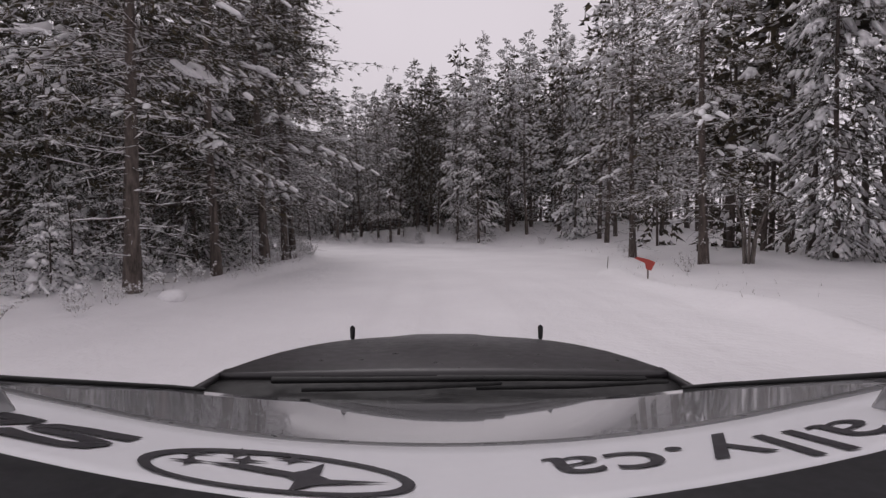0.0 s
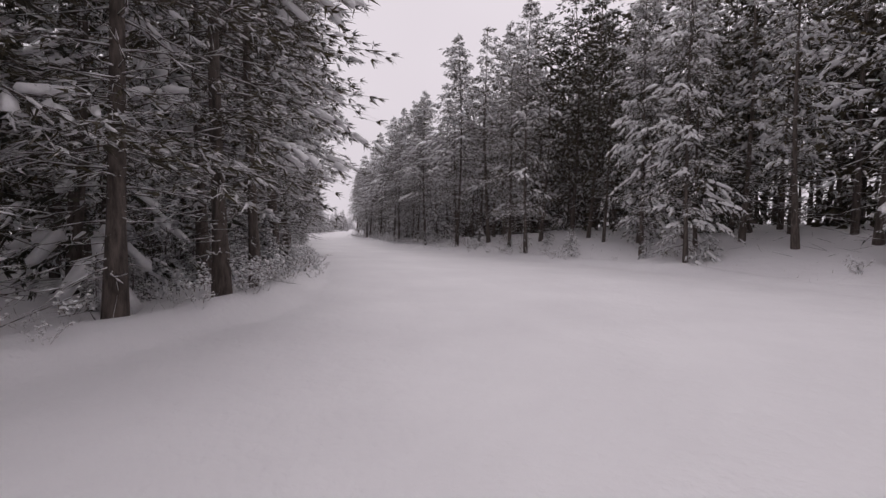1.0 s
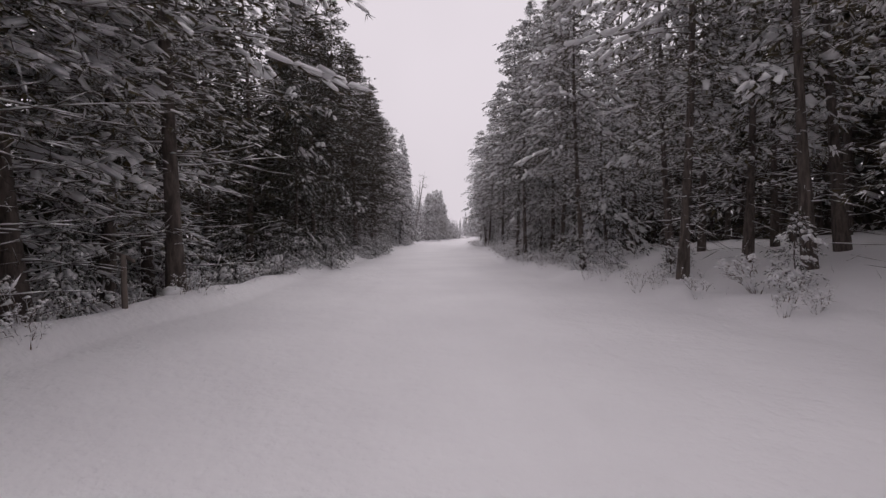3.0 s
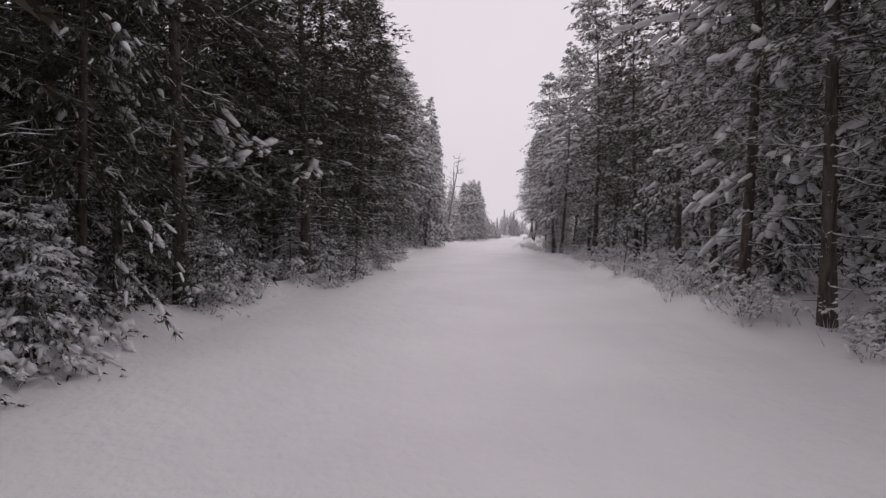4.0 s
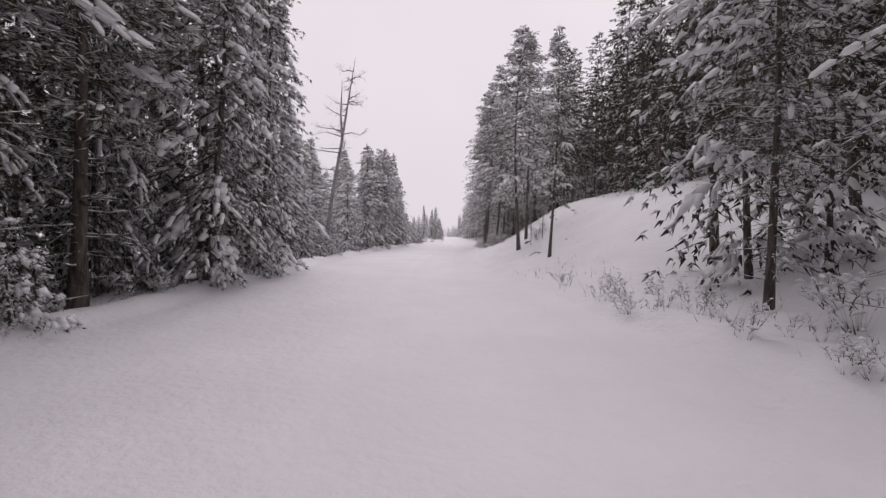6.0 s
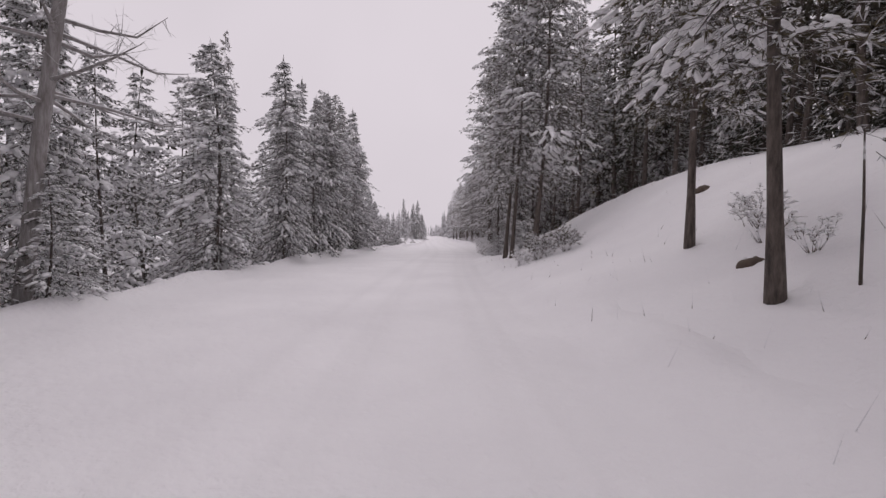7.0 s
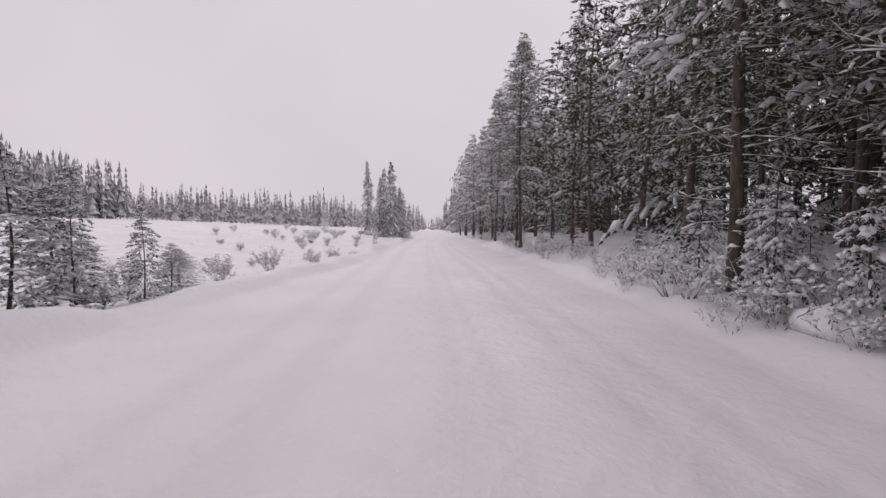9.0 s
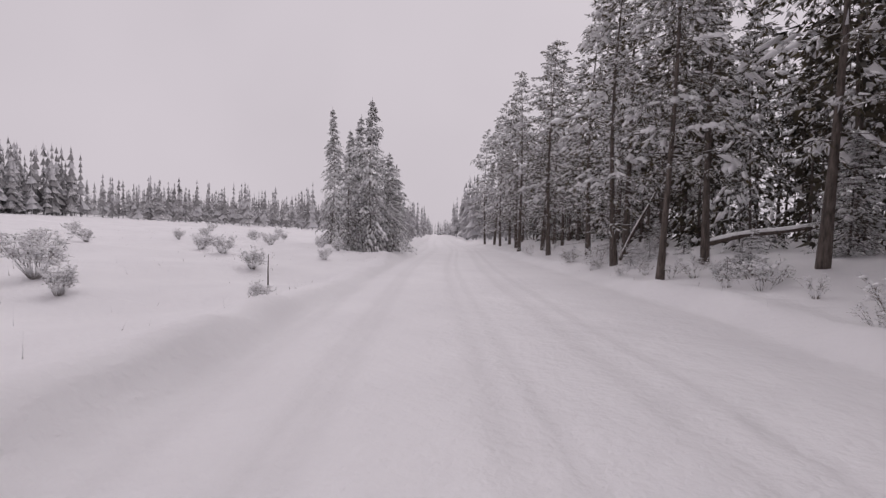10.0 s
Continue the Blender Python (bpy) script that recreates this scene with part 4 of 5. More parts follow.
# ---------------------------------------------------------------- bushes, saplings and what else the verges carry
def bush_piles(seed, size, stems, green=False):
    """Piles of a leafless snowy shrub: thin stems that fork, the lumps of snow caught in them, and needles if it is green."""
    rnd = np.random.RandomState(seed)
    wood, white, leaf = Pile(), Pile(), Pile()
    a = rnd.uniform(0, 6.283, stems)
    out = rnd.uniform(0.15, 0.85, stems)
    p0 = np.stack([np.cos(a) * 0.08, np.sin(a) * 0.08, np.full(stems, -0.08)], -1) * size
    d0 = unit(np.stack([np.cos(a) * out, np.sin(a) * out, np.ones(stems)], -1))
    ll = size * rnd.uniform(0.5, 1.1, stems)
    p1 = p0 + d0 * (ll * 0.55)[:, None]
    p2 = p1 + unit(d0 + rnd.uniform(-.35, .35, d0.shape)) * (ll * 0.5)[:, None]
    cones(wood, p0, p1 + (p1 - p0) * 0.08, np.full(stems, 0.012 * size + 0.004))
    cones(wood, p1, p2, np.full(stems, 0.008 * size + 0.003))
    for _ in range(7):
        u = rnd.uniform(0.1, 1.0, (stems, 1))
        q = p1 + (p2 - p1) * u
        t = q + unit(d0 + rnd.uniform(-1.1, 1.1, d0.shape)) * (size * rnd.uniform(0.12, 0.32, stems))[:, None]
        cones(wood, q, t, np.full(stems, 0.006 * size + 0.002))
        lot = rnd.rand(stems) < 0.75
        n = lot.sum()
        if n:
            c = (q + (t - q) * 0.6)[lot]
            g = size * rnd.uniform(0.5, 1.3, n)
            pads(white, c, rnd.uniform(-1, 1, (n, 3)) * np.array([1, 1, 0.25]), g * 0.085, g * 0.05, g * 0.036, rnd, 4)
        if green:
            for _ in range(9):
                way = unit(t - q + rnd.normal(size=q.shape) * 0.08 * size)
                blades(leaf, q + (t - q) * rnd.rand(stems, 1), way, size * rnd.uniform(0.1, 0.22, stems), np.full(stems, 0.012 * size), rnd)
    return wood, white, leaf


def bush_model(seed, size, stems, name="bush", bark_mat=None, green=False):
    """A shrub as a thing."""
    wood, white, leaf = bush_piles(seed, size, stems, green)
    root = new(name)
    root.empty_display_size = 0.2
    tagged(part("stem", wood, bark_mat or SHRUB, root), kind="stuff")
    tagged(part("snow_cover", white, SNOW, root, "lumps of snow caught in the twigs"), kind="stuff")
    if green:
        tagged(part("needles", leaf, PINE, root), kind="stuff")
    return root


BUSHES = {}
LOW = {"bush": ("leafless bush full of snow on the road's verge", "bush", "verge bushes"),
       "field_bush": ("low grey bush in the open snowy field", "bush", "field bushes"),
       "low_pine": ("low green pine bush half buried in snow", "bush", "verge bushes")}


def bush(name, s, d, size):
    x, y = place(s, d)
    k = (name, pick.randrange(4))
    m = pose(x, y, ground_height(x, y), pick.uniform(-6, 6), pick.uniform(-6, 6), pick.uniform(0, 360))
    if k not in BUSHES:
        BUSHES[k] = bush_model(200 + 17 * k[1] + len(name), 1.0, {"bush": 15, "field_bush": 40, "low_pine": 24}[name], name, RIMED if name == "field_bush" else None, name == "low_pine")
        ob = BUSHES[k]
        ob.matrix_basis = m @ Matrix.Diagonal((size, size, size, 1))
    else:
        ob = copy_thing(BUSHES[k], m)
        ob.scale = (size, size, size * pick.uniform(0.8, 1.15))
    return tagged(ob, *LOW[name])


for s, d, size in ((116.3, 5.9, 0.9), (117.4, 6.6, 0.7), (114.9, 5.6, 0.6), (67.8, 5.7, 1.15), (69.0, 6.1, 0.8), (126.5, 4.0, 1.1), (198.8, 7.1, 0.9), (186.2, 6.1, 0.55), (183.4, 6.9, 0.9), (181.9, 7.1, 1.0), (40.5, 7.6, 0.9),
                   (42.0, 7.0, 0.7), (46.0, 6.6, 0.9), (49.5, -6.2, 0.8), (207.6, 6.6, 0.9)):
    bush("bush", s, d, size)
for s, d, size in ((125.2, 3.9, 1.0), (124.0, 4.6, 0.9), (84.5, 6.0, 0.9), (57.0, 5.9, 1.1)):
    bush("low_pine", s, d, size)
for s, d, size in ((199.3, -9.1, 1.0), (204.2, -6.2, 0.7), (198.1, -3.6, 0.4), (197.4, -9.5, 0.8), (198.0, -7.5, 0.6), (180.4, -4.3, 0.6), (183.4, -4.0, 0.6), (187.8, -3.7, 0.4),
                   (179.0, -5.6, 0.8), (176.5, -6.4, 0.9), (208.0, -9.0, 0.8), (212.0, -12.0, 0.9), (205.0, -14.0, 0.8), (216.0, -10.0, 0.8), (221.0, -13.0, 0.9), (214.0, -6.5, 0.7),
                   (227.0, -9.5, 0.9), (193.0, -8.0, 0.4), (190.0, -11.0, 0.5), (206.0, -20.0, 0.7), (219.0, -24.0, 0.8), (173.5, -7.5, 0.8), (170.5, -6.2, 0.8), (185.0, -16.0, 0.5), (196.0, -15.0, 0.6), (201.0, -12.0, 0.4), (211.0, -17.0, 0.7), (217.0, -16.0, 0.6), (224.0, -18.0, 0.8),
                   (230.0, -14.0, 0.7), (209.0, -5.0, 0.5), (212.5, -5.2, 0.6), (184.0, -8.0, 0.35), (189.0, -6.5, 0.35), (192.0, -4.2, 0.3), (233.0, -22.0, 0.8), (240.0, -18.0, 0.9)):
    bush("field_bush", s, d, size)
for _ in range(46):
    s = sow.uniform(136, 176)
    bush("bush", s, float(right_edge(s)) + sow.uniform(0.3, 2.6), sow.uniform(0.6, 1.25))
# bushes along both verges, thick where the wood comes down to the road
for _ in range(80):
    s = sow.choice((sow.uniform(10, 105), sow.uniform(120, 215)))
    right = sow.random() < 0.55 or s > 112
    q = sow.uniform(0.45, 2.4)
    bush("bush", s, float(right_edge(s)) + q if right else float(left_edge(s)) - q, sow.uniform(0.35, 0.95))
# low scrub that creeps out from both edges of the wood onto the verge, past counting
def scrub():
    rnd = np.random.RandomState(91)
    stock = [[p.arrays() for p in bush_piles(230 + i, 1.0, 9)[:2]] for i in range(5)]
    piles = (Pile(), Pile())
    for left, s0, s1, count in ((1, 3, 30, 50), (1, 30, 52, 40), (1, 52, 82, 80), (1, 82, 106, 30), (0, 32, 62, 44), (0, 62, 102, 60), (0, 136, 176, 40)):
        for _ in range(count):
            s, q, size, turn = rnd.uniform(s0, s1), rnd.uniform(-0.1, 0.9), rnd.uniform(0.25, 0.7), rnd.uniform(0, 6.283)
            x, y = place(s, float(left_edge(s)) - q if left else float(right_edge(s)) + q)
            z, c, w = ground_height(x, y), size * math.cos(turn), size * math.sin(turn)
            for (v, f), pile in zip(stock[rnd.randint(5)], piles):
                pile.add(np.stack([v[:, 0] * c - v[:, 1] * w + x, v[:, 0] * w + v[:, 1] * c + y, v[:, 2] * size + z], -1), f)
    (v, f), (w, g) = piles[0].arrays(), piles[1].arrays()
    slot = np.r_[np.zeros(len(f)), np.ones(len(g))]
    return tagged(new("scrub", mesh_of("scrub", np.vstack([v, w]), np.vstack([f, g + len(v)]), [SHRUB, SNOW], slot)), "low leafless scrub full of snow along the verges", "scrub", kind="stuff")


scrub()
# young spruces under the tall ones
MODELS["sapling", 1] = [("spruce", 300 + i, 2.6, 1, (1.0, 0.9, 0.7, 0.5, 1.0, 1.0)[i], None) for i in range(6)]
LABELS["sapling"] = ("young spruce bowed under fresh snow at the roadside", "spruce sapling", "young spruces")


def sow_saplings(count, s0, s1, right, near, far, low, high, models=(None,)):
    for _ in range(count):
        s, q = sow.uniform(s0, s1), sow.uniform(near, far)
        d = float(right_edge(s)) + q if right else float(left_edge(s)) - q
        tall = sow.uniform(low, high)
        ob = plant("sapling", s, d, tall, 1, model=sow.choice(models))
        ob.name = "young_spruce"
        tagged(ob, *LABELS["sapling"])


sow_saplings(18, 3, 14, False, 1.6, 4.5, 0.8, 2.4)
sow_saplings(14, 33, 42, False, 1.5, 5.0, 1.5, 3.4)
sow_saplings(26, 10, 40, False, 0.8, 3.5, 0.7, 2.2)
sow_saplings(16, 40, 56, False, 1.5, 5.0, 1.5, 3.4)
sow_saplings(8, 54, 76, False, 0.5, 2.6, 0.9, 2.4)
sow_saplings(18, 76, 106, False, 0.5, 2.6, 0.9, 3.0)
sow_saplings(18, 106, 156, False, 1.2, 4.0, 0.8, 2.6)
sow_saplings(16, 30, 62, True, 0.8, 3.0, 0.6, 1.6)
sow_saplings(14, 74, 97, True, 0.7, 3.2, 0.8, 2.8)
sow_saplings(14, 137, 152, True, 0.6, 2.5, 0.6, 1.6)
sow_saplings(26, 136, 172, True, 0.6, 3.5, 0.8, 2.6)
sow_saplings(14, 172, 214, True, 1.2, 4.5, 0.5, 1.3)
for _ in range(60):
    s = sow.uniform(172, 226)
    bush("bush", s, float(right_edge(s)) + sow.uniform(0.4, 3.2), sow.uniform(0.25, 0.6))
# the wood's own young growth stands close up to the road here
sow_saplings(46, 56, 82, False, -0.45, 0.7, 0.8, 1.8, (1, 2, 3))
sow_saplings(22, 56, 80, False, 1.2, 3.2, 1.6, 3.2)
sow_saplings(10, 88, 104, False, -0.2, 1.2, 0.8, 2.0, (1, 2))
for _ in range(16):
    s = sow.uniform(56, 72)
    bush("bush", s, float(right_edge(s)) + sow.uniform(0.2, 1.6), sow.uniform(0.4, 0.8))

# dry stalks and twig ends that stick out of the snow
def stalks():
    rnd = np.random.RandomState(77)
    pile = Pile()
    for count, s0, s1, lo, hi, left, high in ((420, 8, 60, .2, 3.5, 0, .35), (420, 60, 105, .1, 2.5, 0, .5), (320, 105, 215, .1, 4, 0, .45), (300, 10, 105, .2, 2.5, 1, .35), (900, 172, 245, .5, 30, 1, .3), (140, 104, 134, 1, 9, 0, .25)):
        s, q = rnd.uniform(s0, s1, count), lo + (hi - lo) * rnd.rand(count) ** 1.5
        d = left_edge(s) - q if left else right_edge(s) + q
        xy = np.array([place(a, b) for a, b in zip(s, d)])
        p = np.column_stack([xy, land(xy[:, 0], xy[:, 1]) - 0.05])
        tip = p + np.column_stack([rnd.uniform(-.5, .5, (count, 2)), np.ones(count)]) * (high * rnd.uniform(0.3, 1.3, count))[:, None]
        cones(pile, p, tip, np.full(count, 0.007))
    v, f = pile.arrays()
    return tagged(new("dry_stalks", mesh_of("dry_stalks", v, f, [SHRUB])), "dry brown stalks poking out of the snow", "grass", kind="stuff")


stalks()


# dead lower boughs, brush and thin stems under the trees, past counting
def brushwood():
    rnd = np.random.RandomState(78)
    wood, white = Pile(), Pile()
    for count, s0, s1, near, far, left, high in ((1500, -10, 54, 1.0, 12, 1, 3.4), (3000, 52, 106, 0.5, 11, 1, 4.2), (500, 106, 156, 1.2, 6, 1, 2.4),
                                                 (1100, 28, 62, 3.0, 15, 0, 3.6), (1100, 62, 97, 1.6, 12, 0, 3.6), (700, 134, 172, 1.2, 10, 0, 3.0), (900, 172, 240, 6, 22, 0, 2.6), (1300, 104, 136, 8.5, 16, 0, 3)):
        s, q = rnd.uniform(s0, s1, count), rnd.uniform(near, far, count)
        d = left_edge(s) - q if left else right_edge(s) + q
        xy = np.array([place(a, b) for a, b in zip(s, d)])
        p = np.column_stack([xy, land(xy[:, 0], xy[:, 1]) + rnd.rand(count) ** 1.4 * high * np.clip(q / 2, 0.3, 1)])
        a = rnd.uniform(0, 6.283, count)
        way = np.stack([np.cos(a), np.sin(a), rnd.uniform(-.5, .35, count)], -1) * rnd.uniform(0.5, 1.7, count)[:, None]
        tufts(wood, p - way * 0.5, p + way * 0.5, rnd.uniform(0.007, 0.016, count), 0.3)
        lot = rnd.rand(count) < 0.3
        lift = np.array([0, 0, 0.016])
        tufts(white, (p - way * 0.4 + lift)[lot], (p + way * 0.45 + lift)[lot], np.full(lot.sum(), 0.013), 0.4)
    v, f = wood.arrays()
    w, g = white.arrays()
    slot = np.r_[np.zeros(len(f)), np.ones(len(g))]
    return tagged(new("brushwood", mesh_of("brushwood", np.vstack([v, w]), np.vstack([f, g + len(v)]), [BARK, SNOW], slot)), "tangle of dark dead boughs under the trees", "undergrowth", kind="stuff")


brushwood()


# rounded lumps of thrown-up snow on the verge
def lump_mesh(seed):
    bm = bmesh.new()
    bmesh.ops.create_icosphere(bm, subdivisions=2, radius=1.0)
    for v in bm.verts:
        q = noise.noise(v.co * 1.3 + Vector((seed * 7.1, 0, 0)))
        v.co *= 1 + 0.35 * q
        v.co.z *= 0.62
    for f in bm.faces:
        f.smooth = True
    me = bpy.data.meshes.new("snow_lump")
    bm.to_mesh(me)
    bm.free()
    me.materials.append(SNOW)
    return me


LUMPS = [lump_mesh(i) for i in range(4)]


def snow_lump(s, d, size):
    x, y = place(s, d)
    ob = new("snow_lump", pick.choice(LUMPS))
    ob.matrix_basis = pose(x, y, ground_height(x, y) + size * 0.25, 0, 0, pick.uniform(0, 360)) @ Matrix.Diagonal((size * pick.uniform(1, 1.4), size, size, 1))
    return tagged(ob, "rounded lump of thrown-up snow on the verge", "snow lump", "snow lumps")


for s, d, size in ((92.2, -6.9, 0.24), (95.0, -7.2, 0.2), (89.5, -6.4, 0.3), (133.0, -7.3, 0.16), (136.5, -7.5, 0.2), (139.5, -7.5, 0.15), (143.0, -7.5, 0.22), (146.0, -7.6, 0.16),
                   (149.5, -7.4, 0.2), (128.0, -7.2, 0.2), (119.0, -7.9, 0.3), (121.5, -7.8, 0.2), (116.0, -7.9, 0.35), (73.0, -4.2, 0.18), (78.5, -4.5, 0.2), (64.0, -4.6, 0.16), (47.0, -5.3, 0.22),
                   (158.0, 4.2, 0.4), (154.1, 5.2, 0.5), (167.2, 5.6, 0.55), (171.0, 6.0, 0.4), (9.7, -6.0, 0.28)):
    snow_lump(s, d, size)


# ---------------------------------------------------------------- single things by the road
def rod(name, points, radii, mat, parent, label="", sides=7):
    p = Pile()
    tube(p, points, radii, sides)
    return part(name, p, mat, parent, label)


def slab(name, corners, depth, mat, parent, label=""):
    """A flat board of that outline, in the x-z plane, with thickness."""
    bm = bmesh.new()
    f = bm.faces.new([bm.verts.new((x, -depth / 2, z)) for x, z in corners])
    g = bmesh.ops.extrude_face_region(bm, geom=[f])
    bmesh.ops.translate(bm, vec=(0, depth, 0), verts=[v for v in g["geom"] if isinstance(v, bmesh.types.BMVert)])
    bmesh.ops.recalc_face_normals(bm, faces=bm.faces)
    bmesh.ops.bevel(bm, geom=bm.edges[:], offset=depth * 0.2, segments=1, affect="EDGES")
    me = bpy.data.meshes.new(name)
    bm.to_mesh(me)
    bm.free()
    me.materials.append(mat)
    ob = new(name, me)
    ob.parent = parent
    return tagged(ob, label)


RED, YELLOW = plain("red_paint", (0.42, 0.06, 0.045), 0.5), plain("yellow_paint", (0.5, 0.38, 0.06), 0.5)
GREYWOOD, STONE = plain("weathered_wood", (0.17, 0.14, 0.12), 0.9, 0, 0.35, 9), plain("brown_stone", (0.12, 0.09, 0.07), 0.9, 0, 0.4, 5)


def at_foot(name, s, d, turn=0.0, sink=0.0):
    x, y = place(s, d)
    ob = new(name)
    ob.empty_display_size = 0.2
    ob.matrix_basis = pose(x, y, ground_height(x, y) - sink, 0, 0, turn)
    return ob


sign = tagged(at_foot("arrow_sign", 12.8, 5.75, 0), "small red arrow board on a short stake in the snow", "sign")
rod("stake", [(0, 0.03, -0.2), (0, 0.03, 0.2), (0, 0.03, 0.42)], [0.025, 0.024, 0.022], GREYWOOD, sign)
slab("arrow_board", [(-0.42, 0.62), (-0.1, 0.48), (-0.06, 0.3), (0.08, 0.26), (0.2, 0.5), (0.02, 0.58), (-0.3, 0.66)], 0.02, RED, sign, "red painted board")
post = tagged(at_foot("marker_stake", 16.2, 6.2), "thin weathered wooden marker stake at the junction's verge", "stake")
rod("stake", [(0, 0, -0.2), (0, 0, 0.2), (0.02, 0, 0.48)], [0.016, 0.015, 0.013], GREYWOOD, post)
post = tagged(at_foot("wooden_post", 45.5, -5.3), "grey wooden post with a crosspiece at the verge", "post")
rod("pole", [(0, 0, -0.2), (0, 0, 0.5), (0, 0, 0.95)], [0.05, 0.048, 0.045], GREYWOOD, post)
rod("crosspiece", [(-0.45, 0.06, 0.98), (0, 0.06, 0.93), (0.3, 0.06, 0.86)], [0.03, 0.035, 0.03], GREYWOOD, post)
post = tagged(at_foot("road_sign", 60.5, -4.9), "small dark road sign seen from behind", "sign")
rod("pole", [(0, 0, -0.2), (0, 0, 0.7), (0, 0, 1.3)], [0.03, 0.03, 0.03], GREYWOOD, post)
slab("sign_board", [(-0.22, 0.95), (0.22, 0.95), (0.22, 1.35), (-0.22, 1.35)], 0.02, GREYWOOD, post)
for s, d, tall, lean in ((70.6, 5.5, 0.95, 0.12), (113.5, 5.0, 1.8, 0.0), (113.8, 5.7, 1.9, 0.02), (76.0, 6.4, 0.8, 0.2), (88.0, 5.3, 0.9, -0.1), (134.0, 4.1, 0.9, 0.05), (131.5, 3.9, 0.8, 0.0), (200.0, -4.1, 0.8, 0.05)):
    stick = tagged(at_foot("bare_stick", s, d, pick.uniform(0, 360)), "thin bare sapling stem standing in the snow", "stick", "bare stems")
    rod("stem", [(0, 0, -0.15), (lean * 0.4, 0, tall * 0.5), (lean, 0.02, tall)], [0.02, 0.016, 0.009], TWIG, stick, "", 6)
    p = Pile()
    cones(p, [(lean * 0.6, 0, tall * 0.6), (lean * 0.3, 0, tall * 0.4)], [(lean + 0.25, 0.1, tall * 0.85), (-0.2, -0.1, tall * 0.62)], [0.007, 0.007])
    part("twig", p, TWIG, stick)


def stem_clump(s, d):
    """Three or four bare grey stems from one foot."""
    ob = tagged(at_foot("bare_alder", s, d), "clump of bare grey alder stems in the clearing", "shrub")
    rnd = np.random.RandomState(9)
    for i in range(5):
        a, t = i * 1.25 + 0.4, rnd.uniform(1.6, 3.4)
        rod("stem", [(0.12 * np.cos(a), 0.12 * np.sin(a), -0.2), (0.2 * np.cos(a), 0.2 * np.sin(a), t * 0.4), (0.55 * np.cos(a), 0.55 * np.sin(a), t)], [0.05, 0.035, 0.012], BIRCH, ob, "", 6)
        p = Pile()
        q = np.array([(0.2 * np.cos(a), 0.2 * np.sin(a), t * 0.4)] * 6) + rnd.uniform(0, 1, (6, 1)) * np.array([0.35 * np.cos(a), 0.35 * np.sin(a), t * 0.6])
        cones(p, q, q + rnd.uniform(-.5, .5, (6, 3)) + np.array([0, 0, 0.4]), np.full(6, 0.009))
        tagged(part("twig", p, BIRCH, ob), kind="stuff")


stem_clump(14.6, 10.4)


def larch(s, d, tall):
    """A tall bare tree that leans, forked near its top, with long limbs all but level and fine twigs."""
    ob = tagged(at_foot("bare_larch", s, d, 30), "tall leafless frosted larch with a forked top among snowy spruces", "larch tree")
    rnd = np.random.RandomState(4)
    way = lambda u: np.array([np.interp(u, [0, 0.3, 0.62, 1], [0, 0.35, 1.1, 1.9]), 0.1 * np.sin(5 * u), u * tall])
    rod("trunk", [way(u) for u in (-0.02, 0.1, 0.25, 0.4, 0.55, 0.7, 0.85, 1.0)], [0.17, 0.14, 0.125, 0.11, 0.09, 0.065, 0.04, 0.012], RIMED, ob, "", 9)
    rod("fork", [way(0.6), way(0.6) + (-0.12, 0.1, 0.12 * tall), way(0.6) + (-0.05, 0.2, 0.3 * tall)], [0.09, 0.06, 0.012], RIMED, ob, "", 7)
    for i in range(38):
        u = 0.26 + 0.7 * rnd.rand() ** 1.3
        a, l = rnd.uniform(0, 6.283), rnd.uniform(2.0, 3.9) * (1.15 - u)
        c = np.array([np.cos(a), np.sin(a), 0.0])
        p0 = way(u)
        rise = rnd.uniform(-.1, .5)
        knots = [p0, p0 + c * l * 0.35 + (0, 0, rnd.uniform(-.12, .12)), p0 + c * l * 0.7 + (0, 0, rnd.uniform(-.15, .2)), p0 + c * l + (0, 0, rise)]
        limb = rod("limb", knots, [0.045, 0.034, 0.022, 0.006], RIMED, ob, "", 5)
        p = Pile()
        j = rnd.uniform(0.6, 2.95, 14)
        b0 = np.array([knots[int(q)] + (knots[int(q) + 1] - knots[int(q)]) * (q % 1) for q in j])
        b1 = b0 + (rnd.uniform(-.5, .5, (14, 3)) + c * 0.3 + (0, 0, 0.12)) * rnd.uniform(0.5, 1.3, (14, 1))
        cones(p, b0, b1, np.full(14, 0.008))
        b2 = b0 + (b1 - b0) * 0.6
        cones(p, b2, b2 + rnd.uniform(-.25, .25, (14, 3)) + c * 0.1, np.full(14, 0.005))
        tagged(part("twig", p, RIMED, limb), kind="stuff")


larch(116.7, -7.4, 12.5)


def log(name, s0, d0, h0, s1, d1, h1, r, label):
    """A fallen or leaning trunk between two places, with snow along its top."""
    (x0, y0), (x1, y1) = place(s0, d0), place(s1, d1)
    ob = new(name)
    ob.matrix_basis = pose(x0, y0, ground_height(x0, y0))
    a, b = np.array([0, 0, h0]), np.array([x1 - x0, y1 - y0, ground_height(x1, y1) + h1 - ground_height(x0, y0)])
    w = [a + (b - a) * t + np.array([0, 0, 0.08 * math.sin(t * 5)]) for t in np.linspace(0, 1, 7)]
    rod("trunk", w, np.linspace(r, r * 0.55, 7), TWIG, ob, "", 8)
    p = Pile()
    tube(p, [q + np.array([0, 0, r * 0.75]) for q in w], np.linspace(r * 0.8, r * 0.5, 7) * np.array([0.7, 1, 0.9, 1.1, 0.8, 1, 0.6]), 7)
    part("snow_cover", p, SNOW, ob, "ridge of snow on the log")
    return tagged(ob, label, "log")


